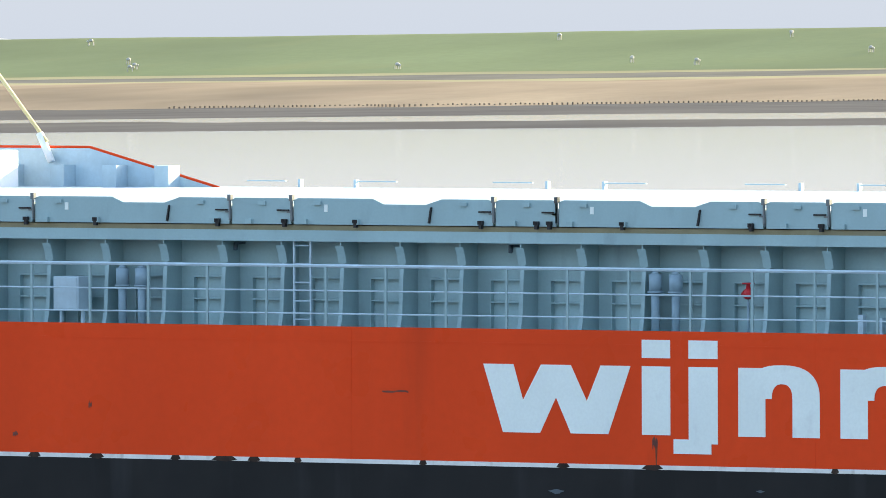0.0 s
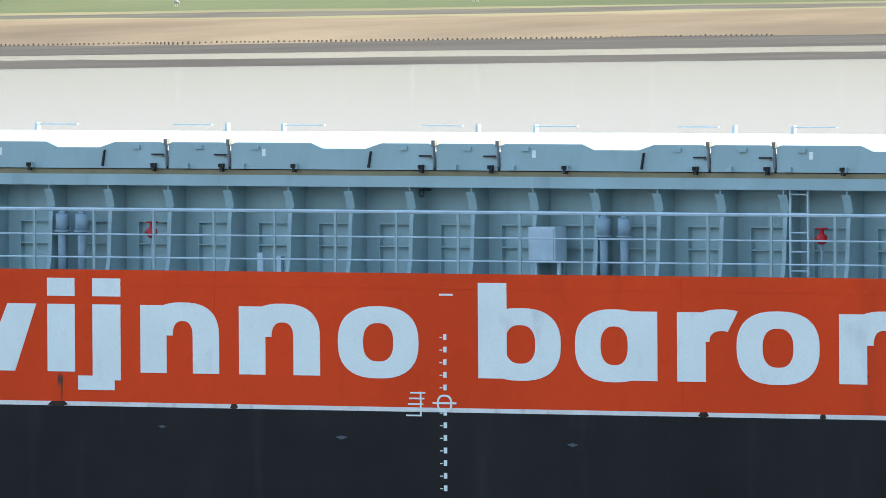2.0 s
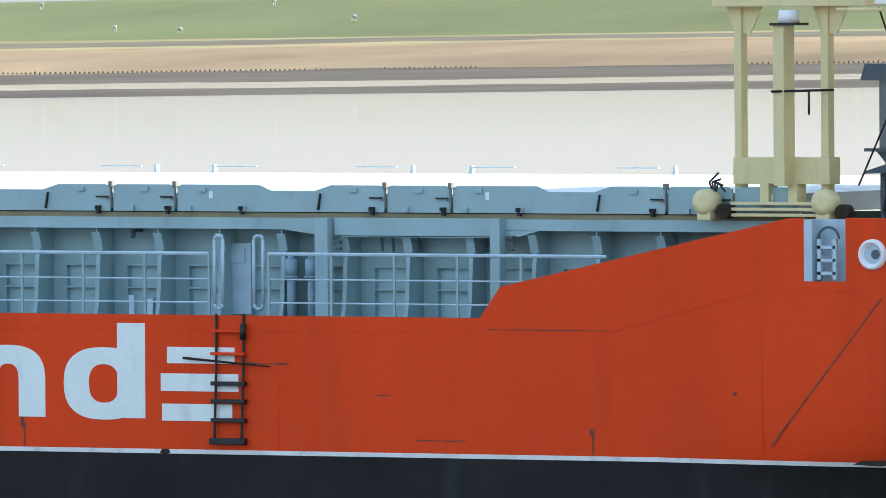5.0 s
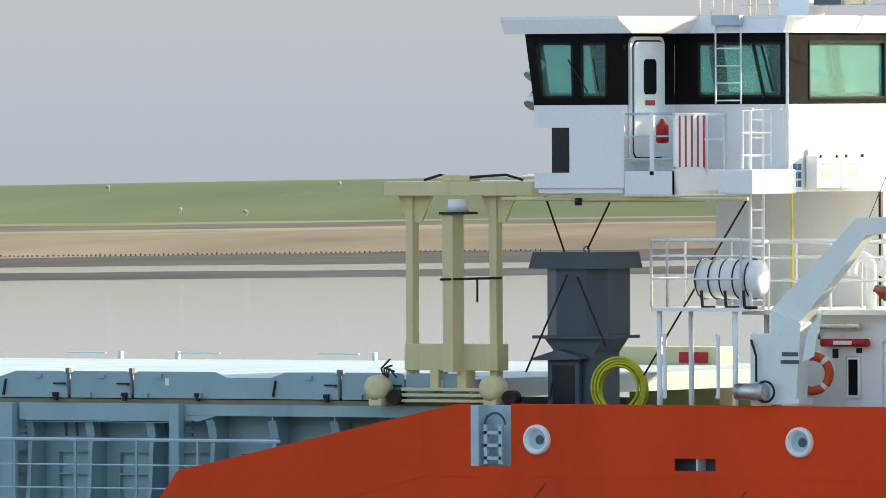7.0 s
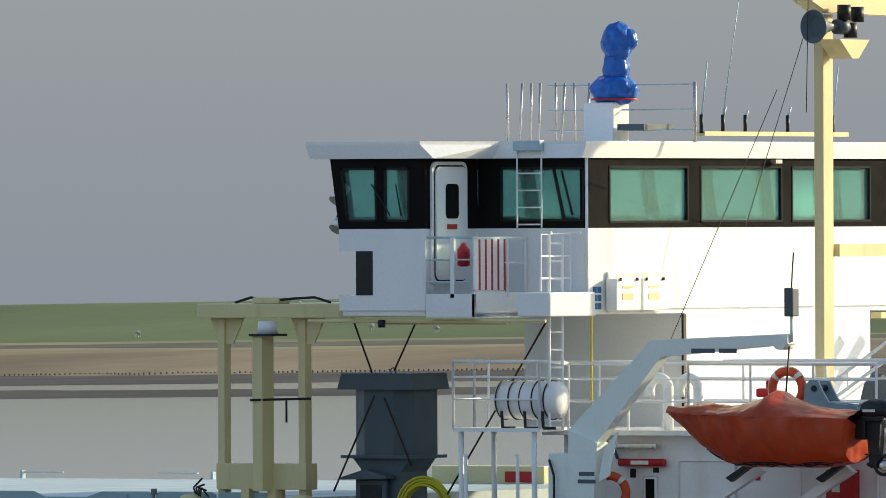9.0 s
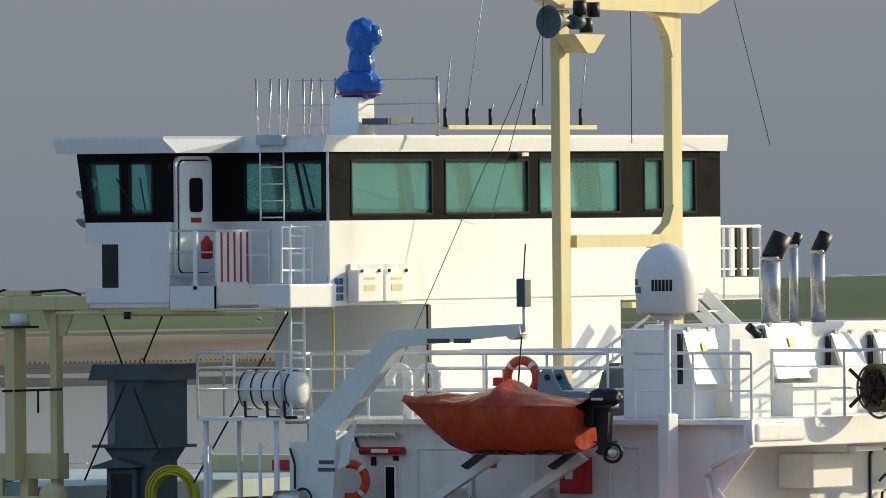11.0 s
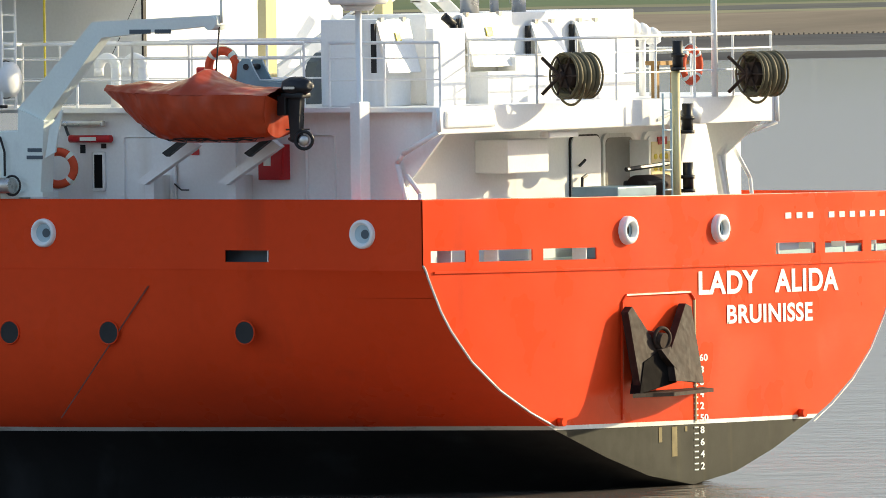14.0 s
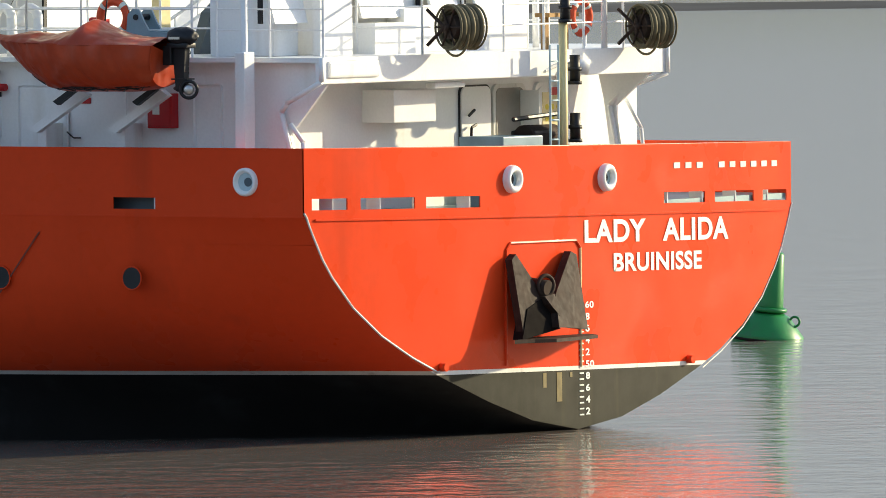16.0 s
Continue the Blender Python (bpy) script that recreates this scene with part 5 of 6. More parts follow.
# ---- casing, leaning access doors, exhausts ----
part("casing", Shape().box(-3.2, 1.9, 6.2, -1.9, 2.6, 7.62, 0.02).box(-3.6, 3.2, 6.2, -2.0, 9.6, 7.68, 0.02), WHITE, ship)
part("casing_fin", Shape().box(-1.6, 2.6, 6.2, -1.45, 3.55, 7.45, 0.01), WHITE, ship)
part("casing_low", Shape().box(-2.0, 4.0, 6.2, -1.3, 5.2, 6.72).box(-1.95, 5.3, 6.2, -1.6, 9.0, 6.95), WHITE, ship)
for y, z0, z1, w in ((1.6, 6.75, 7.6, 0.95), (4.15, 6.8, 7.65, 1.3), (6.25, 6.9, 7.5, 0.8), (7.6, 6.9, 7.5, 0.8)):
    d = part("access_door", Shape().prism([(-1.72, z0), (-1.66, z0), (-1.9, z1), (-1.96, z1)], "y", y, y + w), WHITE, ship)
    pieces("door_hinge", Shape().box(-1.95, y + 0.1, z1 - 0.02, -1.88, y + 0.2, z1 + 0.05).box(-1.95, y + w - 0.2, z1 - 0.02, -1.88, y + w - 0.1, z1 + 0.05), STEEL, d)
    part("door_label", Shape().prism([(-1.79, z1 - 0.35), (-1.775, z1 - 0.35), (-1.82, z1 - 0.2), (-1.835, z1 - 0.2)], "y", y + w * 0.45, y + w * 0.6), YMARK, d)
    # black strip stands for the shade in the gap beside the door
    part("door_gap_shade", Shape().box(-1.97, y - 0.07, z0, -1.9, y - 0.01, z1 - 0.05), DARK, d)
part("ducting", Shape().tube([(-1.8, 3.45, 7.65), (-1.7, 3.6, 7.5), (-1.7, 3.6, 7.1)], 0.07, 8), DARK, ship)
for x, y, r, z1 in ((-2.2, 4.85, 0.16, 8.75), (-2.3, 5.75, 0.075, 8.95), (-2.2, 6.35, 0.12, 8.85)):
    ex = thing("exhaust_pipe", (x, y, 7.68), "stained steel exhaust pipe with a black angled mouth", "exhaust pipe", "exhaust pipes")
    part("pipe", Shape().cyl((x, y, 7.68), (x, y, z1), r, n=20), STEEL, ex)
    part("mouth", Shape().cyl((x, y, z1 - 0.04), (x + 0.12 * r / 0.16, y + 0.18 * r / 0.16, z1 + 0.34 * r / 0.16), r * 1.02, r * 1.05, n=20), DARK, ex)
    part("collar", Shape().cyl((x, y, z1 - 0.06), (x, y, z1), r * 1.08, n=20), STEEL, ex)
for k in range(3):
    part("deck_vent", Shape().cyl((-2.2, 9.85 + 0.32 * k, 6.2), (-2.2, 9.85 + 0.32 * k, 7.3 - 0.08 * k), 0.06, n=12).lathe((-2.2, 9.85 + 0.32 * k, 7.22 - 0.08 * k), (0, 0, 1), [(0, 0.07), (0.05, 0.15), (0.2, 0.15), (0.27, 0.08), (0.3, 0.02)], 14), WHITE, ship)

# ---- hose reels ----
def reel(c):
    o = thing("mooring_rope_reel", c, "steel reel wound with olive mooring rope", "reel", "rope reels")
    c = Vector(c)
    ax = Vector((0.35, 1, 0)).normalized()
    part("flange_front", Shape().ring(c - ax * 0.02, ax, 0.37, 0.02, 32, 6), ROPE, o)
    part("flange_back", Shape().ring(c + ax * 0.5, ax, 0.37, 0.02, 32, 6), ROPE, o)
    for k in range(5):
        part("rope_coil", Shape().ring(c + ax * (0.06 + 0.09 * k), ax, 0.34 - 0.02 * (k % 2), 0.05, 32, 8), ROPE, o)
    u = Vector((0, 0, 1)).cross(ax).normalized()
    for k in range(6):
        a = k * math.pi / 3
        e = u * math.cos(a) + Vector((0, 0, 1)) * math.sin(a)
        part("spoke", Shape().cyl(c - ax * 0.02, c - ax * 0.02 + e * 0.37, 0.018, n=6), IRON, o)
    part("drum", Shape().cyl(c, c + ax * 0.5, 0.2, n=20), IRON, o)
    part("hub", Shape().cyl(c - ax * 0.12, c, 0.06, n=12), IRON, o)
    part("loose_turn", Shape().ring(c + ax * 0.12 - Vector((0, 0, 0.12)), ax, 0.36, 0.022, 24, 6, math.pi * 1.0, math.pi * 2), ROPE, o)
    part("bracket", Shape().tube([tuple(c + Vector((-0.35, -0.15, 0.3))), tuple(c - ax * 0.1), tuple(c + Vector((-0.35, -0.15, -0.3)))], 0.03), IRON, o)


reel((0.10, 4.15, 6.65))
reel((0.10, 9.93, 6.57))
part("wooden_seat", Shape().box(-0.9, 8.2, 6.75, -0.6, 9.1, 6.82).box(-0.85, 8.3, 6.2, -0.75, 8.4, 6.8).box(-0.85, 8.9, 6.2, -0.75, 9.0, 6.8), surface("varnished_wood", (0.4, 0.22, 0.07), 0.5, coarse=6, streak=0.2), ship)

# ---- stern light post and winch ----
post = thing("stern_light_post", (0.05, 7.63, 3.6), "cream stern light post with stacked black lanterns", "light post")
_p = (0.05, 7.63, 4.66)
part("pole", Shape().cyl((_p[0], _p[1], 3.6), (_p[0], _p[1], 6.67), 0.075, n=14), CREAM, post)
for zz in (5.88, 4.90, 6.93):
    dy = 0.28 if zz < 6.3 else 0.0
    part("lantern", Shape().cyl((_p[0] + 0.05, _p[1] + dy, zz - 0.24), (_p[0] + 0.05, _p[1] + dy, zz + 0.24), 0.09, n=16).cyl((_p[0] + 0.05, _p[1] + dy, zz - 0.26), (_p[0] + 0.05, _p[1] + dy, zz - 0.2), 0.12, n=16).cyl((_p[0] + 0.05, _p[1] + dy, zz - 0.03), (_p[0] + 0.05, _p[1] + dy, zz + 0.03), 0.12, n=16), DARK, post)
part("post_ladder", Shape().tube([(_p[0], _p[1] - 0.4, 4.6), (_p[0], _p[1] - 0.4, 6.3)], 0.02).tube([(_p[0], _p[1] - 0.15, 4.6), (_p[0], _p[1] - 0.15, 6.3)], 0.02), PALE, post)
for k in range(5):
    part("rung", Shape().cyl((_p[0], _p[1] - 0.4, 4.7 + 0.33 * k), (_p[0], _p[1] - 0.15, 4.7 + 0.33 * k), 0.015), PALE, post)
winch = thing("mooring_winch", (-0.35, 7.50, 3.6), "dark mooring winch gear behind the stern bulwark", "winch")
_w = (-0.35, 7.50, 4.95)
part("gear", Shape().box(_w[0] - 0.3, _w[1] - 0.45, 4.4, _w[0] + 0.2, _w[1] + 0.1, 4.86, 0.05), DARK, winch)
part("lever_bar", Shape().tube([(_w[0], _w[1] - 0.8, 5.05), (_w[0], _w[1] + 0.5, 5.12)], 0.04), DARK, winch)
part("drum", Shape().cyl((_w[0], _w[1] - 0.5, 4.75), (_w[0], _w[1] + 0.4, 4.75), 0.2, n=18), IRON, winch)
part("base", Shape().box(_w[0] - 0.5, _w[1] - 1.7, 3.6, _w[0] + 0.4, _w[1] - 0.5, 4.78, 0.02), GEARS, winch)

# ---- wheelhouse top ----
tarp = thing("covered_searchlight", (-9.3, 4.0, 10.8), "searchlight wrapped in bright blue tarpaulin on a white stand", "searchlight")
part("stand", Shape().box(-9.85, 3.7, 10.75, -9.3, 4.2, 11.4, 0.02), WHITE, tarp)
part("stand_plate", Shape().box(-9.2, 3.66, 10.95, -8.7, 4.6, 11.05), GREY, tarp)


part("lower_wrap", lump((-9.45, 4.0, 11.6), 0.4, 0.38, 0.26, 1), TARP, tarp)
part("middle_wrap", lump((-9.42, 4.0, 11.95), 0.22, 0.22, 0.32, 2), TARP, tarp)
part("upper_wrap", lump((-9.4, 4.0, 12.36), 0.26, 0.27, 0.33, 3), TARP, tarp)
part("wrap_ear", lump((-9.2, 4.05, 12.4), 0.13, 0.15, 0.17, 5), TARP, tarp)
part("tie_cord", Shape().ring((-9.45, 4.0, 11.45), (0, 0, 1), 0.37, 0.016, 24, 5), FIRE, tarp)
for i in range(9):
    x = -11.45 + 0.21 * i + (0.06 if i % 3 == 1 else 0)
    part("roof_rod", Shape().cyl((x, 4.0 - 0.1 * (i % 2), 10.75), (x + 0.02 * (i % 3 - 1), 4.0, 11.72), 0.02, n=8), STEEL, ship)
for z in (11.68, 11.28, 10.95):
    part("roof_rail", Shape().tube([(-10.7, 4.0, z), (-7.96, 4.0, z)], 0.012), PALE, ship)
part("roof_rail_post", Shape().cyl((-7.96, 4.0, 10.75), (-7.96, 4.0, 11.72), 0.03, n=8), STEEL, ship)
part("aerial_beam", Shape().box(-8.3, (-8.20, 4.64, 10.85)[1], 10.86, -8.15, (-8.20, 9.29, 10.86)[1], 10.93), CREAM, ship)
for px_, h, r in ((1240, 1.15, 0.02), (1280, 0.4, 0.03), (1322, 0.35, 0.03), (1402, 0.4, 0.03), (1488, 1.1, 0.02)):
    y = 1.2 + (px_ - 1040) / 58.6
    ae = thing("whip_aerial", (-8.2, y, 10.93), "thin pale whip aerial on the wheelhouse roof", "aerial", "whip aerials")
    part("socket", Shape().cyl((-8.2, y, 10.9), (-8.2, y, 11.2), 0.032, n=8), DARK, ae)
    part("whip", Shape().cyl((-8.2, y, 11.15), (-8.17, y + 0.13 * h, 10.93 + h), r * 0.9, r * 0.5, n=8), PALE, ae)
part("long_whip", Shape().cyl((-8.2, 5.3, 11.2), (-8.1, 5.75, 13.4), 0.012, 0.006), PALE, ship)
# stays and halyards
for p, q in (((-8.2, 6.0, 9.4), (-5.1, 2.9, 13.0)), ((-5.0, 2.5, 13.0), (-5.1, 2.6, 11.2)), ((-5.0, 5.2, 13.0), (-5.0, 5.2, 10.6)), ((-7.9, 14.5, 10.6), (-5.0, 7.7, 14.6)), ((-8.2, 3.1, 7.0), (-7.6, 6.0, 11.6))):
    part("stay_wire", Shape().cyl(p, q, 0.007, n=5), DARK, ship)
# aft wall gear
lock = part("locker_recess", Shape().box(-8.36, 1.85, 8.05, -8.3, 3.58, 8.69, 0.01), LINE, ship)
for y in (1.77, 2.59):
    d = part("vent_locker", Shape().box(-8.3, y, 8.08, -8.1, y + 0.75, 8.59, 0.02), WHITE, ship)
    part("locker_mark", Shape().box(-8.1, y + 0.17, 8.25, -8.093, y + 0.5, 8.35), CREAM, d)
    part("locker_mark", Shape().box(-8.1, y + 0.17, 8.43, -8.093, y + 0.5, 8.47), CREAM, d)
    for dy in (0.08, 0.6):
        part("locker_clip", Shape().box(-8.1, y + dy, 8.55, -8.07, y + dy + 0.04, 8.60), DARK, d)
for k in range(6):
    part("safety_sign", Shape().box(-8.350, 1.45 + 0.14 * (k % 2), 8.1 + 0.13 * (k // 2), -8.342, 1.56 + 0.14 * (k % 2), 8.2 + 0.13 * (k // 2)), MARK, ship)
part("wall_pipe", Shape().cyl((-8.320, 1.35, 4.6), (-8.320, 1.35, 8.0), 0.02), YMARK, ship)
part("downpipe", Shape().cyl((-8.320, 1.22, 8.0), (-8.320, 1.22, 10.5), 0.025), WHITE, ship)
part("eave_lamp", Shape().box(-8.300, 7.0, 10.42, -8.200, 7.2, 10.48), STEEL, ship)
part("under_lamp", Shape().box(-8.500, 10.6, 7.88, -8.300, 11.8, 7.98), CREAM, ship)
# wing rails, gate and ladders
for z in (8.55, 8.9, 9.25):
    part("wing_rail", Shape().tube([(-10.3, -0.38, z), (-9.42, -0.38, z)], 0.014 if z < 9 else 0.02), PALE, ship)
part("wing_rail_post", Shape().box(-9.85, -0.42, 8.3, -9.78, -0.37, 9.25), WHITE, ship)
gate = part("striped_gate", Shape().box(-9.44, -0.42, 8.38, -9.4, 0.5, 8.42), WHITE, ship)
part("gate_bar", Shape().box(-9.44, -0.42, 9.22, -9.4, 0.5, 9.26), WHITE, gate)
for k in range(5):
    part("gate_board", Shape().box(-9.43, -0.42 + 0.19 * k, 8.4, -9.40, -0.3 + 0.19 * k, 9.24), WHITE if k % 2 == 0 else LETTER, gate)
    part("gate_stripe", Shape().box(-9.432, -0.3 + 0.19 * k, 8.4, -9.405, -0.23 + 0.19 * k, 9.24), FIRE, gate)
for y in (0.6, 1.15):
    part("gate_post", Shape().cyl((-9.42, y, 8.3), (-9.42, y, 9.26), 0.025), WHITE, ship)
pieces("gate_rail", Shape().tube([(-9.42, 0.5, 9.24), (-9.42, 1.15, 9.24)], 0.025).tube([(-9.42, 0.5, 8.85), (-9.42, 1.15, 8.85)], 0.018), WHITE, ship)
ext = thing("fire_extinguisher", (-10.0, 0.2, 8.6), "red fire extinguisher by the wing door", "fire extinguisher")
part("bottle", Shape().lathe((-9.90, 0.07, 8.79), (0, 0, 1), [(0, 0.06), (0.02, 0.1), (0.27, 0.1), (0.33, 0.05), (0.38, 0.03)], 16), FIRE, ext)
wl = thing("vertical_ladder", (-8.6, 0.6, 6.2), "white vertical ladder up to the bridge wing", "ladder")
for y in (0.35, 0.75):
    part("rail", Shape().tube([(-8.5, y, 6.2), (-8.5, y, 9.3)], 0.028), WHITE, wl)
for k in range(11):
    part("rung", Shape().cyl((-8.5, 0.35, 6.35 + 0.28 * k), (-8.5, 0.75, 6.35 + 0.28 * k), 0.018), WHITE, wl)
for y in (0.1, 1.0):
    part("hand_post", Shape().tube([(-8.5, y, 8.4), (-8.5, y, 9.32), (-8.3, y, 9.32)], 0.022), WHITE, wl)
for z in (9.3, 8.95, 8.6):
    part("hand_bar", Shape().tube([(-8.5, 0.1, z), (-8.5, 1.0, z)], 0.016), WHITE, wl)
rl = thing("roof_ladder", (-9.3, 1.1, 9.4), "thin white ladder up the wheelhouse side to the roof", "ladder")
for x in (-9.5, -9.05):
    part("rail", Shape().tube([(x, 1.05, 9.4), (x, 1.05, 10.75)], 0.014), WHITE, rl)
for k in range(5):
    part("rung", Shape().cyl((-9.5, 1.05, 9.45 + 0.27 * k), (-9.05, 1.05, 9.45 + 0.27 * k), 0.012), WHITE, rl)
part("top_plate", Shape().box(-9.52, 0.95, 10.62, -9.02, 1.08, 10.78, 0.01), PALE, rl)
for z, n in ((9.95, 0), (9.6, 1)):
    hl = thing("search_lamp", (-12.0, -0.2, z), "steel search lamp on the wheelhouse front", "search lamp", "front search lamps")
    part("lamp_head", Shape().cyl((-12.05, -0.3, z - 0.12 - 0.1 * n), (-12.0, -0.1, z + 0.12 - 0.1 * n), 0.12, 0.1, n=16), STEEL, hl)
    part("arm", Shape().tube([(-11.85, -0.25, z - 0.2), (-12.05, -0.25, z)], 0.02), DARK, hl)
for x, dx in ((-11.3, 0.35), (-10.85, 0.1)):
    part("wiper", Shape().cyl((x, -0.43, 10.1), (x + dx, -0.43, 9.6), 0.012), DARK, ship)
part("wiper", Shape().cyl((-8.75, 1.17, 10.3), (-8.55, 1.17, 9.6), 0.02), DARK, ship)
part("wiper", Shape().cyl((-8.9, 1.17, 10.35), (-8.7, 1.17, 9.5), 0.03), DARK, ship)
# starboard wing seen past the mast
rail_run([(-8.5, 12.75, 8.0), (-8.5, 15.15, 8.0)], heights=(0.5, 0.85), top=1.22)
for k in range(4):
    part("gate_board", Shape().box(-8.52, 14.15 + 0.2 * k, 8.38, -8.48, 14.27 + 0.2 * k, 9.2), IRON if k % 2 else WHITE, ship)
stair = thing("bridge_stair", (-5.0, 10.0, 6.2), "white steel stair up to the starboard wing", "stair")
for y in (11.0, 11.7):
    part("stringer", Shape().prism([(-7.6, 8.0), (-7.5, 8.2), (-5.3, 6.3), (-5.5, 6.2)], "y", y, y + 0.03), WHITE, stair)
for k in range(7):
    part("tread", Shape().box(-7.4 + 0.3 * k, 11.0, 7.8 - 0.25 * k, -7.2 + 0.3 * k, 11.73, 7.83 - 0.25 * k), WHITE, stair)
stair2 = thing("casing_stair", (-4.0, 5.0, 6.2), "white inclined ladder beside the mast", "stair")
for dz in (0.0, 0.28):
    part("stringer", Shape().cyl((-6.5, 5.2, 6.4 + dz), (-5.2, 7.4, 8.0 + dz), 0.03), WHITE, stair2)
for k in range(6):
    a = Vector((-6.5, 5.2, 6.4)).lerp(Vector((-5.2, 7.4, 8.0)), (k + 0.5) / 6)
    part("tread", Shape().cyl(a, a + Vector((0, 0, 0.28)), 0.015), WHITE, stair2)

# ---- portal mast ----
mast = thing("portal_mast", (-5, 5, 6.2), "cream-painted portal mast behind the wheelhouse", "mast")
for y in (3.1, 6.6):
    part("leg", Shape().box(-5.25, y, 6.2, -5.08, y + 0.32, 12.75, 0.015), CREAM, mast)
part("crossbeam", Shape().prism([(2.55, 13.05), (2.55, 12.95), (3.05, 12.78), (7.3, 12.72), (7.95, 12.95), (7.95, 13.05)], "x", -5.3, -4.95), CREAM, mast)
part("lower_crossbeam", Shape().box(-5.25, 3.5, 8.92, -5.02, 6.65, 9.12), CREAM, mast)
for y0, y1, s in ((6.6, 6.2, 1), ):
    part("knee", Shape().prism([(y0, 8.9), (y0, 9.6), (y0 - 0.15, 9.3), (y1 - 0.1, 9.1), (y1 - 0.3, 9.1), (y1 - 0.2, 8.9)], "x", -5.22, -5.05), CREAM, mast)
    part("knee", Shape().prism([(y0, 12.75), (y0, 12.0), (y0 - 0.12, 12.35), (y1, 12.65), (y1 - 0.3, 12.75)], "x", -5.22, -5.05), CREAM, mast)
part("bracket", Shape().prism([(2.8, 12.35), (3.75, 12.35), (3.4, 12.05), (3.2, 12.05)], "x", -5.0, -4.6), CREAM, mast)
horn = thing("signal_horn", (-4.8, 2.9, 12.5), "grey signal horn on the mast bracket", "horn")
part("bell", Shape().lathe((-4.8, 3.1, 12.55), (-0.2, -1, 0), [(0, 0.05), (0.15, 0.06), (0.32, 0.11), (0.5, 0.21), (0.6, 0.27), (0.61, 0.25), (0.5, 0.15)], 24), GREY, horn)
part("driver", Shape().cyl((-4.8, 3.05, 12.55), (-4.8, 3.4, 12.55), 0.12, n=16), GREY, horn)
nav = thing("mast_lantern", (-4.8, 3.4, 12.4), "black navigation lanterns on the mast bracket", "lantern")
for dy, dz in ((0.1, 0.0), (0.32, 0.25), (-0.1, 0.28)):
    part("lantern", Shape().cyl((-4.75, 3.3 + dy, 12.38 + dz), (-4.75, 3.3 + dy, 12.62 + dz), 0.11, n=14), DARK, nav)
sheave = part("mast_step", Shape().prism([(3.7, 6.2), (5.0, 6.2), (4.6, 6.9), (4.3, 7.05), (4.05, 6.9)], "x", -4.9, -4.7), GREY, mast)

# ---- hatch crane ----
crane = thing("gantry_crane", (-13.9, 1.0, 4.65), "cream-painted hatch cover gantry crane parked on its rails", "crane")
part("top_beam", Shape().box(-15.35, 0.75, 7.97, -12.65, 1.3, 8.2, 0.02), CREAM, crane)
part("cross_beam", Shape().box(-14.95, 1.3, 7.97, -13.0, 13.4, 8.2, 0.02), CREAM, crane)
for x in (-15.08, -13.55):
    lg = part("leg", Shape().box(x, 0.95, 4.9, x + 0.13, 1.15, 7.97, 0.01), CREAM, crane)
    part("gusset", Shape().prism([(x - 0.16, 7.97), (x, 7.55), (x + 0.26, 7.55), (x + 0.46, 7.97)], "y", 1.0, 1.05), CREAM, lg)
part("column", Shape().box(-14.17, 0.55, 5.2, -13.98, 0.9, 7.72, 0.01), CREAM, crane)
part("motor_cap", Shape().cyl((-13.98, 0.72, 7.72), (-13.98, 0.72, 7.92), 0.17, 0.15, n=18), DOME, crane)
part("motor_base", Shape().box(-14.2, 0.5, 7.68, -13.76, 0.96, 7.72), DARK, crane)
part("lower_beam", Shape().box(-15.05, 0.85, 5.22, -13.35, 1.2, 5.64, 0.01), CREAM, crane)
pieces("foot_bracket", Shape().box(-14.55, 0.8, 4.9, -14.4, 1.1, 5.24).box(-14.05, 0.8, 4.9, -13.9, 1.1, 5.24), CREAM, crane)
for i in range(3):
    part("bogie_bar", Shape().box(-15.0, 0.66, 4.72 + 0.09 * i, -13.45, 0.78, 4.77 + 0.09 * i, 0.01), CREAM, crane)
for x in (-15.4, -13.3):
    part("bogie_guard", Shape().lathe((x, 0.5, 4.95), (0, 1, 0), [(0, 0.1), (0.02, 0.2), (0.26, 0.2), (0.28, 0.1)], 14).box(x - 0.12, 0.52, 4.66, x + 0.12, 0.76, 4.95, 0.02), CREAM, crane)
    part("wheel", Shape().cyl((x + 0.3, 0.6, 4.8), (x + 0.3, 0.8, 4.8), 0.12, n=16), IRON, crane)
for k in range(4):
    part("hydraulic_hose", Shape().tube([(-15.25 + 0.04 * k, 0.75, 5.4 - 0.1 * k), (-15.4 + 0.05 * k, 0.72, 5.25), (-15.3, 0.72, 5.0)], 0.016), DARK, crane)
part("black_strap", Shape().tube([(-14.17, 0.48, 6.66), (-13.3, 0.93, 6.68)], 0.02), DARK, crane)
part("strap_tail", Shape().cyl((-13.65, 0.75, 6.66), (-13.65, 0.75, 6.3), 0.018), DARK, crane)
part("top_hose", Shape().tube([(-14.7, 0.9, 8.22), (-14.4, 0.9, 8.3), (-14.1, 0.9, 8.24), (-13.6, 0.9, 8.28), (-13.2, 0.9, 8.3), (-12.9, 0.9, 8.22)], 0.022), DARK, crane)
part("valve_block", Shape().box(-14.35, 0.85, 8.2, -13.85, 1.2, 8.3, 0.02), CREAM, crane)
part("far_leg_box", Shape().box(-18.15, 12.5, 5.07, -15.93, 13.0, 5.37, 0.02), CREAM, crane)
part("red_plate", Shape().box(-16.69, 12.485, 5.10, -16.14, 12.49, 5.28), FIRE, crane)
locker = thing("deck_locker", (-17.67, 12.3, 3.60), "cream steel deck locker beyond the crane", "locker")
part("body", Shape().box(-17.37, 12.0, 3.60, -15.64, 12.6, 4.86, 0.02), CREAM, locker)
part("lid_edge", Shape().box(-17.40, 11.98, 4.86, -15.61, 12.62, 4.90), CREAM, locker)

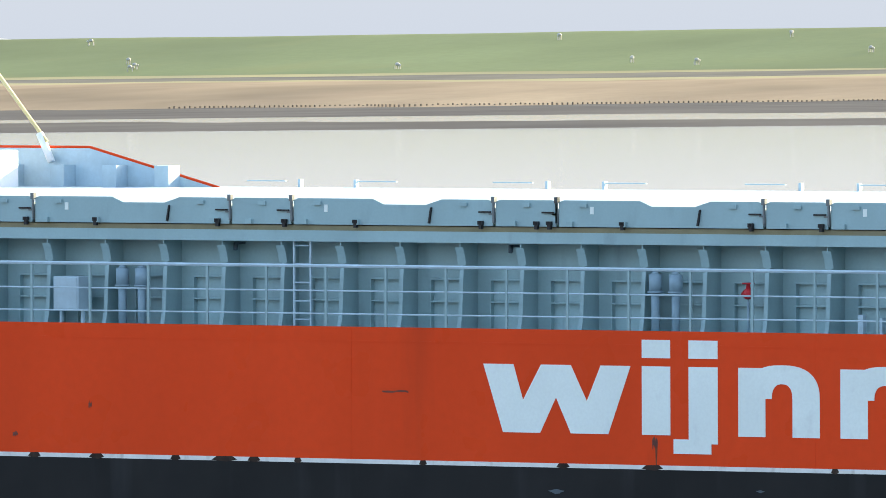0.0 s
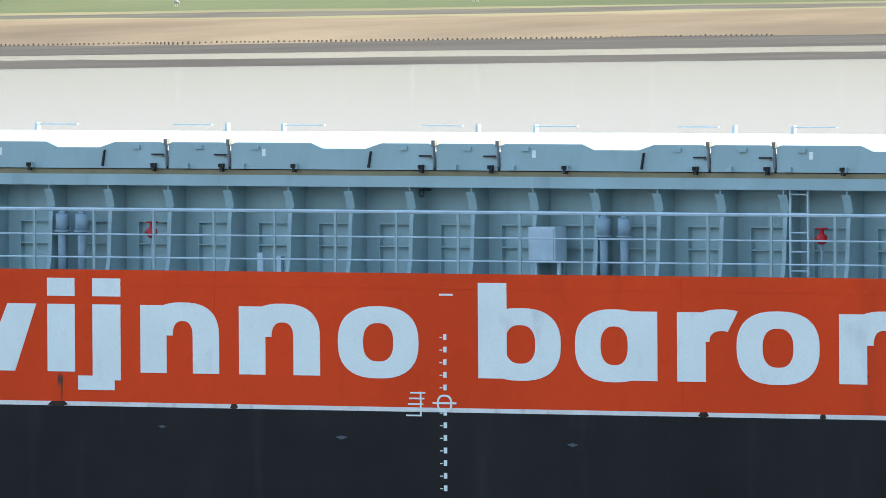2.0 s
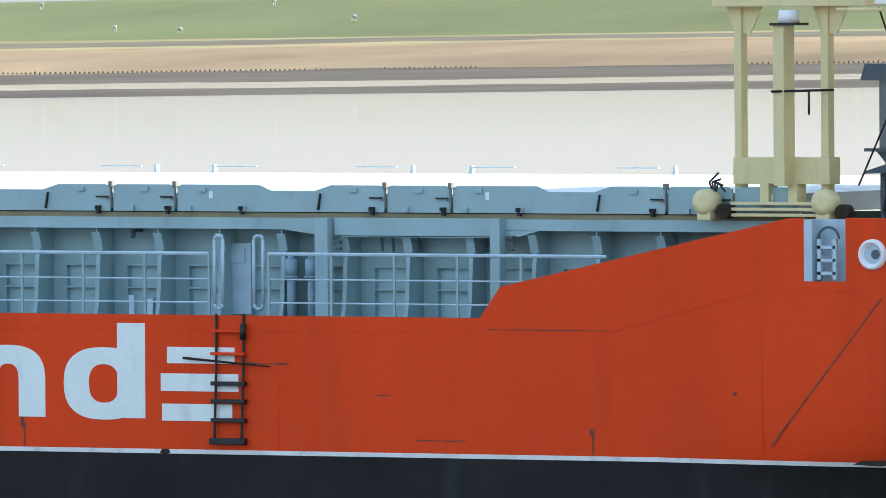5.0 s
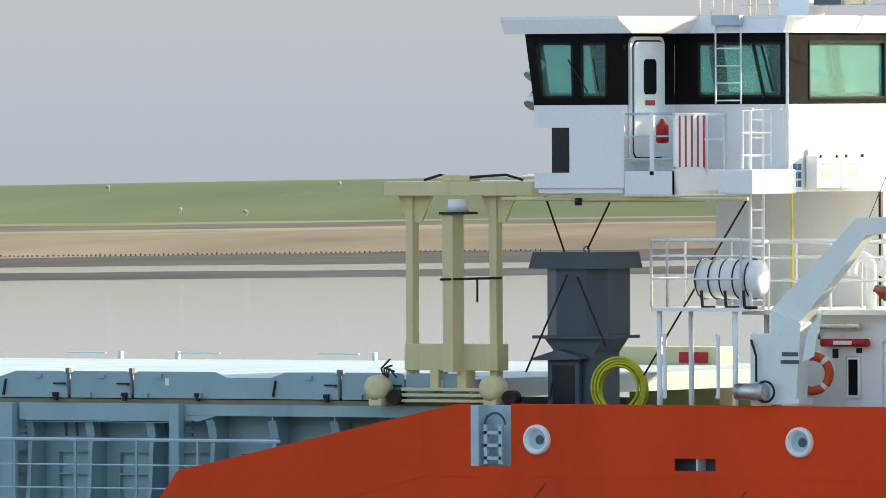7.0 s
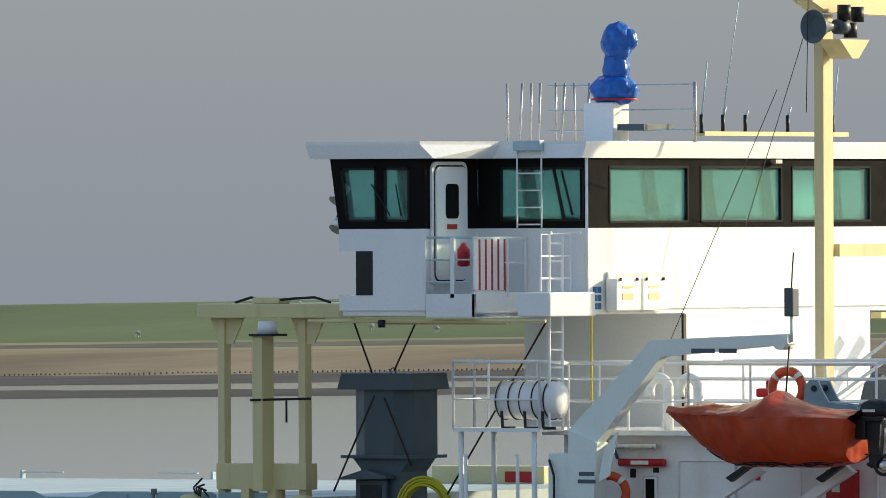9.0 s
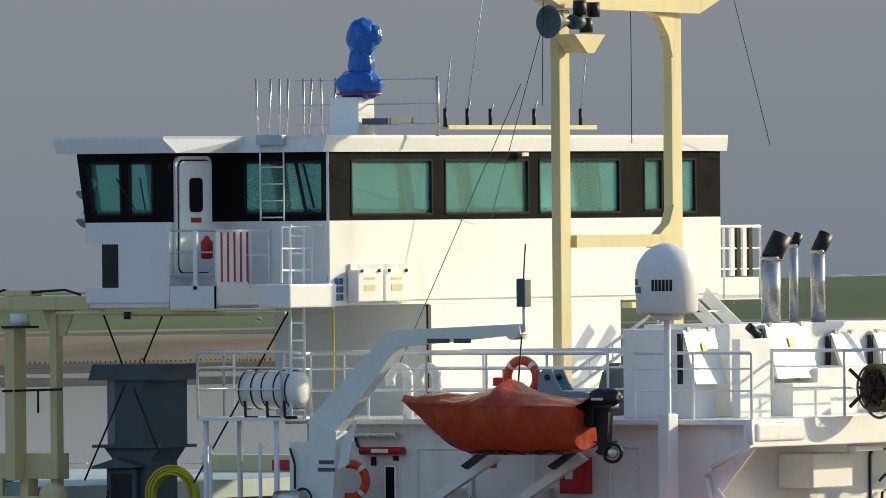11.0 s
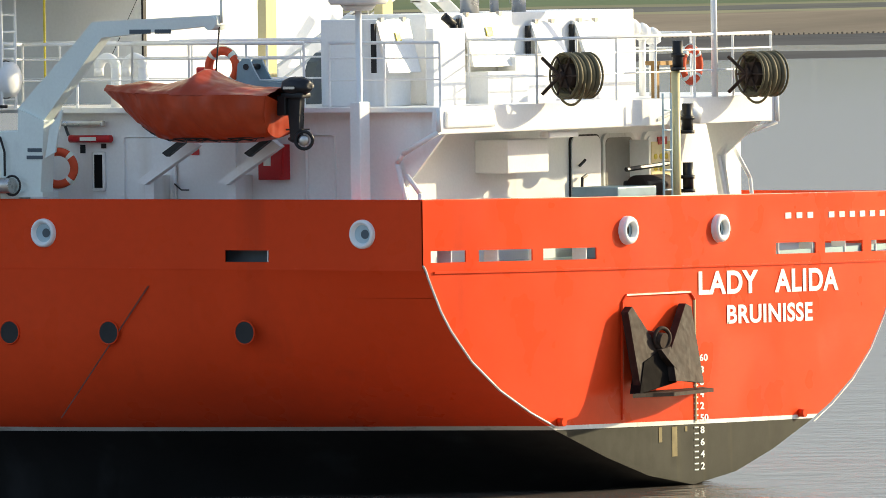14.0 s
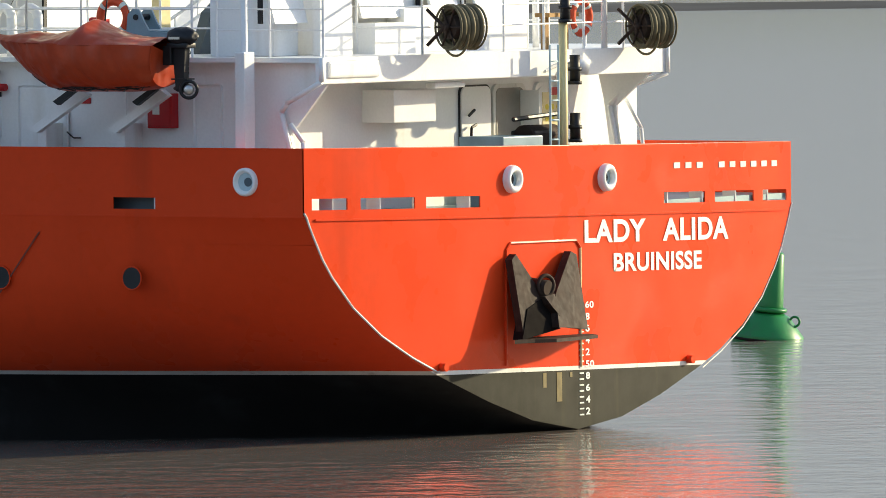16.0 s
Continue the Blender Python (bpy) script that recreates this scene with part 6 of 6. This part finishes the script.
# ladder frame in the bulwark gap
gap = part("gap_frame", Shape().box(-13.34, 0.0, 3.75, -13.2, 0.3, 4.7).box(-13.34, 0.3, 3.72, -12.6, 0.34, 4.7), PALE, ship)
fr = Shape()
for x in (-13.12, -12.85):
    fr.box(x, 0.02, 3.78, x + 0.06, 0.08, 4.4)
for z in (3.85, 4.05, 4.25):
    fr.box(-13.12, 0.02, z, -12.8, 0.08, z + 0.05)
part("gap_step", fr, PALE, gap)
part("gap_hoop", Shape().ring((-12.96, 0.1, 4.4), (0, -1, 0), 0.18, 0.02, 14, 6, 0, math.pi), GREY, gap)

# ---- ventilation house ----
vent = thing("ventilation_house", (-12, 2, 3.6), "dark grey steel ventilation house on deck", "vent house")
part("body", Shape().prism([(-12.93, 1.7), (-12.65, 1.5), (-12.1, 1.5), (-11.83, 1.7), (-11.83, 2.4), (-12.93, 2.4)], "z", 5.76, 6.83), GREY, vent)
part("hood", Shape().prism([(-13.1, 6.82), (-13.02, 7.08), (-11.72, 7.08), (-11.66, 6.82)], "y", 1.4, 2.5), GREY, vent)
part("flange", Shape().box(-13.05, 1.42, 5.72, -11.7, 2.48, 5.77), GREY, vent)
part("pedestal", Shape().prism([(-12.75, 3.6), (-12.75, 5.55), (-12.9, 5.72), (-11.83, 5.72), (-12.0, 5.5), (-12.0, 3.6)], "y", 1.55, 2.35), GREY, vent)
part("side_hatch", Shape().box(-12.78, 1.42, 3.7, -12.2, 1.55, 5.4, 0.04), GREY, vent)
# flat black sheet gives the open hatch its inner shade
part("hatch_opening_shade", Shape().box(-12.68, 1.412, 3.8, -12.28, 1.422, 5.3), DARK, vent)
part("hatch_hood", Shape().prism([(-12.95, 5.42), (-12.5, 5.55), (-12.1, 5.44), (-12.1, 5.4), (-12.95, 5.38)], "y", 1.25, 1.55), GREY, vent)
part("lifting_eye", Shape().ring((-12.1, 1.5, 7.12), (0, -1, 0), 0.05, 0.012, 12, 5), GREY, vent)
for p, q in (((-12.55, 1.00, 7.96), (-12.50, 1.50, 7.09)), ((-11.36, 1.00, 7.91), (-12.08, 1.50, 7.13)), ((-12.39, 1.40, 6.73), (-12.92, 1.00, 5.20)), ((-12.21, 1.40, 6.69), (-11.58, 1.20, 5.61)), ((-8.63, 0.50, 7.93), (-10.67, 0.80, 5.17))):
    part("lashing_chain", Shape().cyl(p, q, 0.016, n=6), IRON, ship)
hose = thing("yellow_hose_coil", (-11.6, 0.9, 4.7), "coiled yellow hose hung on the vent house", "hose")
hc = Vector((-11.31, 1.10, 4.97))
for k in range(10):
    part("hose_turn", Shape().ring(hc + Vector((0.012 * (k % 4), 0.05 * (k % 3), -0.02 * (k % 3))), (0.1, -1, 0), 0.34 + 0.014 * k, 0.022, 32, 6), HOSE, hose)
part("hanger", Shape().box(hc.x - 0.05, 1.2, hc.z + 0.3, hc.x + 0.05, 1.55, hc.z + 0.36), GREY, hose)

# ---- stern: anchor, pocket, lettering ----
def on_stern(y, z, out=0.0):
    return Vector((stern_x(y) + out, y, z + heel(y)))


STREAK = surface("ochre_rust_streak", (0.2, 0.16, 0.07), 0.7, coarse=4, vary=0.3)
part("anchor_pocket_rim", Shape().tube([on_stern(5.27, 1.05, 0.01), on_stern(5.3, 2.98, 0.01), on_stern(5.42, 3.1, 0.01), on_stern(7.35, 3.12, 0.01), on_stern(7.48, 3.0, 0.01)], 0.025, 6), RED, ship)
part("anchor_pocket_edge", Shape().tube([on_stern(7.48, 3.0, 0.01), on_stern(7.48, 0.98, 0.01)], 0.024, 6), CREAM, ship)
anchor = thing("stern_anchor", tuple(on_stern(6.5, 2.2, 0.3)), "rusty brown stern anchor housed against the transom", "anchor")


def slab(pts, thick):
    """A flat plate through the given corners, thickened forwards."""
    s = Shape()
    va, vb = [s.bm.verts.new(p) for p in pts], [s.bm.verts.new((p[0] - thick, p[1], p[2])) for p in pts]
    s.bm.faces.new(va), s.bm.faces.new(vb[::-1])
    for k in range(len(pts)):
        m = (k + 1) % len(pts)
        s.bm.faces.new((va[k], va[m], vb[m], vb[k]))
    return s


part("fluke", slab([(0.58, 5.36, 2.83), (0.76, 5.93, 2.09), (0.80, 5.41, 1.91), (0.90, 5.10, 1.48), (0.60, 5.21, 2.74)], 0.14), IRON, anchor)
part("fluke", slab([(0.62, 6.96, 2.83), (0.60, 7.16, 2.77), (0.98, 6.92, 1.52), (1.05, 6.32, 1.57), (1.08, 5.90, 1.59), (0.85, 6.14, 2.13)], 0.14), IRON, anchor)
# black slab colours in the deep shade between the anchor's flukes
HOLLOW_SHADE = surface("shadowed_hollow_iron", (0.012, 0.01, 0.009), 0.85, gloss=0.04, coarse=4)
part("crown_recess_shade", slab([(0.78, 5.90, 2.09), (0.80, 6.23, 1.97), (0.93, 6.16, 1.56), (0.93, 5.02, 1.41), (0.82, 5.34, 1.92)], 0.2), HOLLOW_SHADE, anchor)
part("crown", slab([(0.86, 6.10, 2.15), (1.00, 6.06, 1.77), (0.95, 5.85, 1.97), (0.86, 5.80, 2.11)], 0.25), IRON, anchor)
part("crown_plate", Shape().prism([(1.02, 4.65), (1.12, 5.11), (1.30, 5.49), (1.15, 6.34), (0.98, 7.22), (0.52, 7.60), (0.52, 5.90)], "z", 1.36, 1.42), IRON, anchor)
part("shank", Shape().cyl((0.45, 5.92, 2.3), (0.85, 5.92, 2.25), 0.13, n=12), IRON, anchor)
part("shackle", Shape().ring((0.80, 5.92, 2.29), (1, -0.3, 0), 0.17, 0.035, 18, 8), IRON, anchor)
for y, w, z0 in ((6.35, 0.1, 0.55), (6.75, 0.16, 0.3), (7.15, 0.07, 0.7)):
    part("anchor_rust", Shape().prism([(stern_x(y) + 0.006, y), (stern_x(y) + 0.006, y + w), (stern_x(y), y + w), (stern_x(y), y)], "z", z0, 0.9 + heel(y)), STREAK, ship)


def stern_text(body, y0, y1, z0, z1, name):
    """Raised lettering bent to the stern plating, one mesh a letter."""
    n = len(body)
    cv = bpy.data.curves.new(name, "FONT")
    cv.body, cv.size, cv.offset = body, 1.0, 0.032
    cv.space_character = 1.08
    tmp = bpy.data.objects.new(name, cv)
    me = bpy.data.meshes.new_from_object(tmp)
    bpy.data.objects.remove(tmp)
    xs = [v.co.x for v in me.vertices]
    ys = [v.co.y for v in me.vertices]
    bm = bmesh.new()
    bm.from_mesh(me)
    bmesh.ops.subdivide_edges(bm, edges=[e for e in bm.edges if e.calc_length() > 0.3], cuts=2)
    for v in bm.verts:
        z = z0 + (v.co.y - min(ys)) / (max(ys) - min(ys)) * (z1 - z0)
        y = y0 + (v.co.x - min(xs)) / (max(xs) - min(xs)) * (y1 - y0)
        v.co = Vector((stern_x(y) + 0.012, y, z + heel(y)))
    sh = Shape()
    sh.bm.free()
    sh.bm = bm
    part(name, sh, LETTER, ship)


stern_text("LADY", 7.62, 9.56, 3.07, 3.46, "ship_name")
stern_text("ALIDA", 10.12, 12.4, 3.07, 3.46, "ship_name")
stern_text("BRUINISSE", 8.52, 11.44, 2.57, 2.89, "home_port")
for k in range(10):
    y = 10.52 + 0.39 * k
    if k != 3:
        part("hull_number_bar", Shape().prism([(stern_x(y) + 0.012, y), (stern_x(y + 0.2) + 0.012, y + 0.2), (stern_x(y + 0.2), y + 0.2), (stern_x(y), y)], "z", 4.3 + heel(y), 4.4 + heel(y)), LINE, ship)
for k, figure in enumerate(("60", "8", "6", "4", "2", "50", "8", "6", "4", "2")):
    z = 1.97 - 0.2 * k
    stern_text(figure, 7.62, 7.62 + 0.13 * len(figure), z, z + 0.12, "draught_figure")
    for dz in (0.0, 0.1):
        part("draught_tick", Shape().box(0.45, 7.44, z + dz - 0.13, 0.464, 7.56, z + dz - 0.105), LETTER, ship)
for y, z in ((3.47, 1.06), (10.94, 1.03)):
    c = on_stern(y, z)
    part("stern_eye", Shape().cyl(c, c + Vector((0.12, 0, 0)), 0.07, n=12), RED, ship)

# ---- buoy ----
BX, BY = -144.72, 47.5
buoy = thing("channel_buoy", (BX, BY, SEA), "green conical channel buoy floating in the water", "buoy", aboard=False)
part("float", Shape().lathe((BX, BY, SEA), (0.12, 0.03, 1), [(-0.4, 0.6), (-0.05, 0.72), (0.05, 0.76), (0.12, 0.74), (0.5, 0.42), (0.56, 0.3)], 36), GREEN, buoy)
part("tower", Shape().lathe((BX, BY, SEA), (0.12, 0.03, 1), [(0.56, 0.29), (0.72, 0.27), (1.75, 0.19), (1.8, 0.15)], 24), GREEN, buoy)
part("collar", Shape().ring((BX + 0.07, BY, SEA + 0.62), (0.12, 0.03, 1), 0.32, 0.05, 24, 8), GREEN, buoy)
part("top_mark", Shape().lathe((BX + 0.17, BY + 0.05, SEA + 1.78), (0.12, 0.03, 1), [(0, 0.1), (0.3, 0.06), (0.36, 0.02)], 14), GREEN, buoy)
for a in (0.3, 2.4, 4.4):
    c = Vector((BX + 0.6 * math.cos(a), BY + 0.6 * math.sin(a), SEA + 0.36))
    part("lifting_eye", Shape().ring(c, (math.sin(a), -math.cos(a), 0), 0.1, 0.025, 14, 6), GREEN, buoy)
part("waterline_weed", Shape().lathe((BX, BY, SEA - 0.02), (0.12, 0.03, 1), [(0, 0.735), (0.05, 0.765), (0.07, 0.75)], 36), BOOT, buoy)

# ---- sheep on the dyke ----
sheep_rng = random.Random(11)


def sheep(n, s, z, turn):
    base = land(n, s, z)
    o = thing("sheep", tuple(base), "white sheep grazing on the grassy dyke", "sheep", "sheep on the dyke", aboard=False)
    d = Vector((math.cos(turn), math.sin(turn), 0))
    b = Vector(base)
    part("fleece", lump(tuple(b + Vector((0, 0, 0.72))), 0.33, 0.27, 0.24, sheep_rng.random() * 9), WOOL, o)
    part("head", lump(tuple(b + d * 0.5 + Vector((0, 0, 0.6))), 0.15, 0.13, 0.16, 3), WOOL, o)
    for e in (-0.35, 0.35):
        for w in (-0.15, 0.15):
            c = b + d * e + Vector((-d.y, d.x, 0)) * w
            part("leg", Shape().cyl(c, c + Vector((0, 0, 0.5)), 0.06, n=6), WOOL, o)


def dyke_z(n):
    return float(np.interp(n, [p[0] for p in PROFILE], [p[1] for p in PROFILE]))


for i in range(26):
    n = sheep_rng.uniform(368, 424)
    s = sheep_rng.uniform(-520, 40)
    sheep(n, s, dyke_z(n) - 0.05, sheep_rng.uniform(0, 6.28))

# ---- old brushwood groyne posts along the foot of the reeds ----
fence = bmesh.new()
for i in range(1500):
    s = -700 + 0.75 * i
    if noise.noise(Vector((s * 0.02, 4.4, 0))) < 0.08:
        continue
    b = land(262 + 1.5 * noise.noise(Vector((s * 0.1, 1, 1))), s, 0.1)
    h = 0.42 + 0.15 * noise.noise(Vector((s, 0, 3)))
    r = 0.09
    v = [fence.verts.new(b + Vector((x, y, z))) for x, y in ((-r, -r), (r, -r), (r, r), (-r, r)) for z in (0, h)]
    for f in ((0, 2, 3, 1), (2, 4, 5, 3), (4, 6, 7, 5), (6, 0, 1, 7), (1, 3, 5, 7)):
        fence.faces.new([v[k] for k in f])
fence_me = bpy.data.meshes.new("groyne_posts")
fence.to_mesh(fence_me)
fence.free()
fence_me.materials.append(surface("weathered_post_wood", (0.13, 0.11, 0.09), 0.9, coarse=2))
tagged(new("groyne_posts", fence_me), "row of short dark wooden groyne posts in the mud", "posts", kind="stuff")


def motions():
    """All that is aboard goes ahead with the ship, on its trim."""
    for ob, base in ABOARD:
        walk(ob, [(t, pose(SHIP_X - SPEED * t, 0, 0, 0, TRIM, 0) @ Matrix.Translation(base)) for t in (0, 4, 8, 12, 16)])


motions()
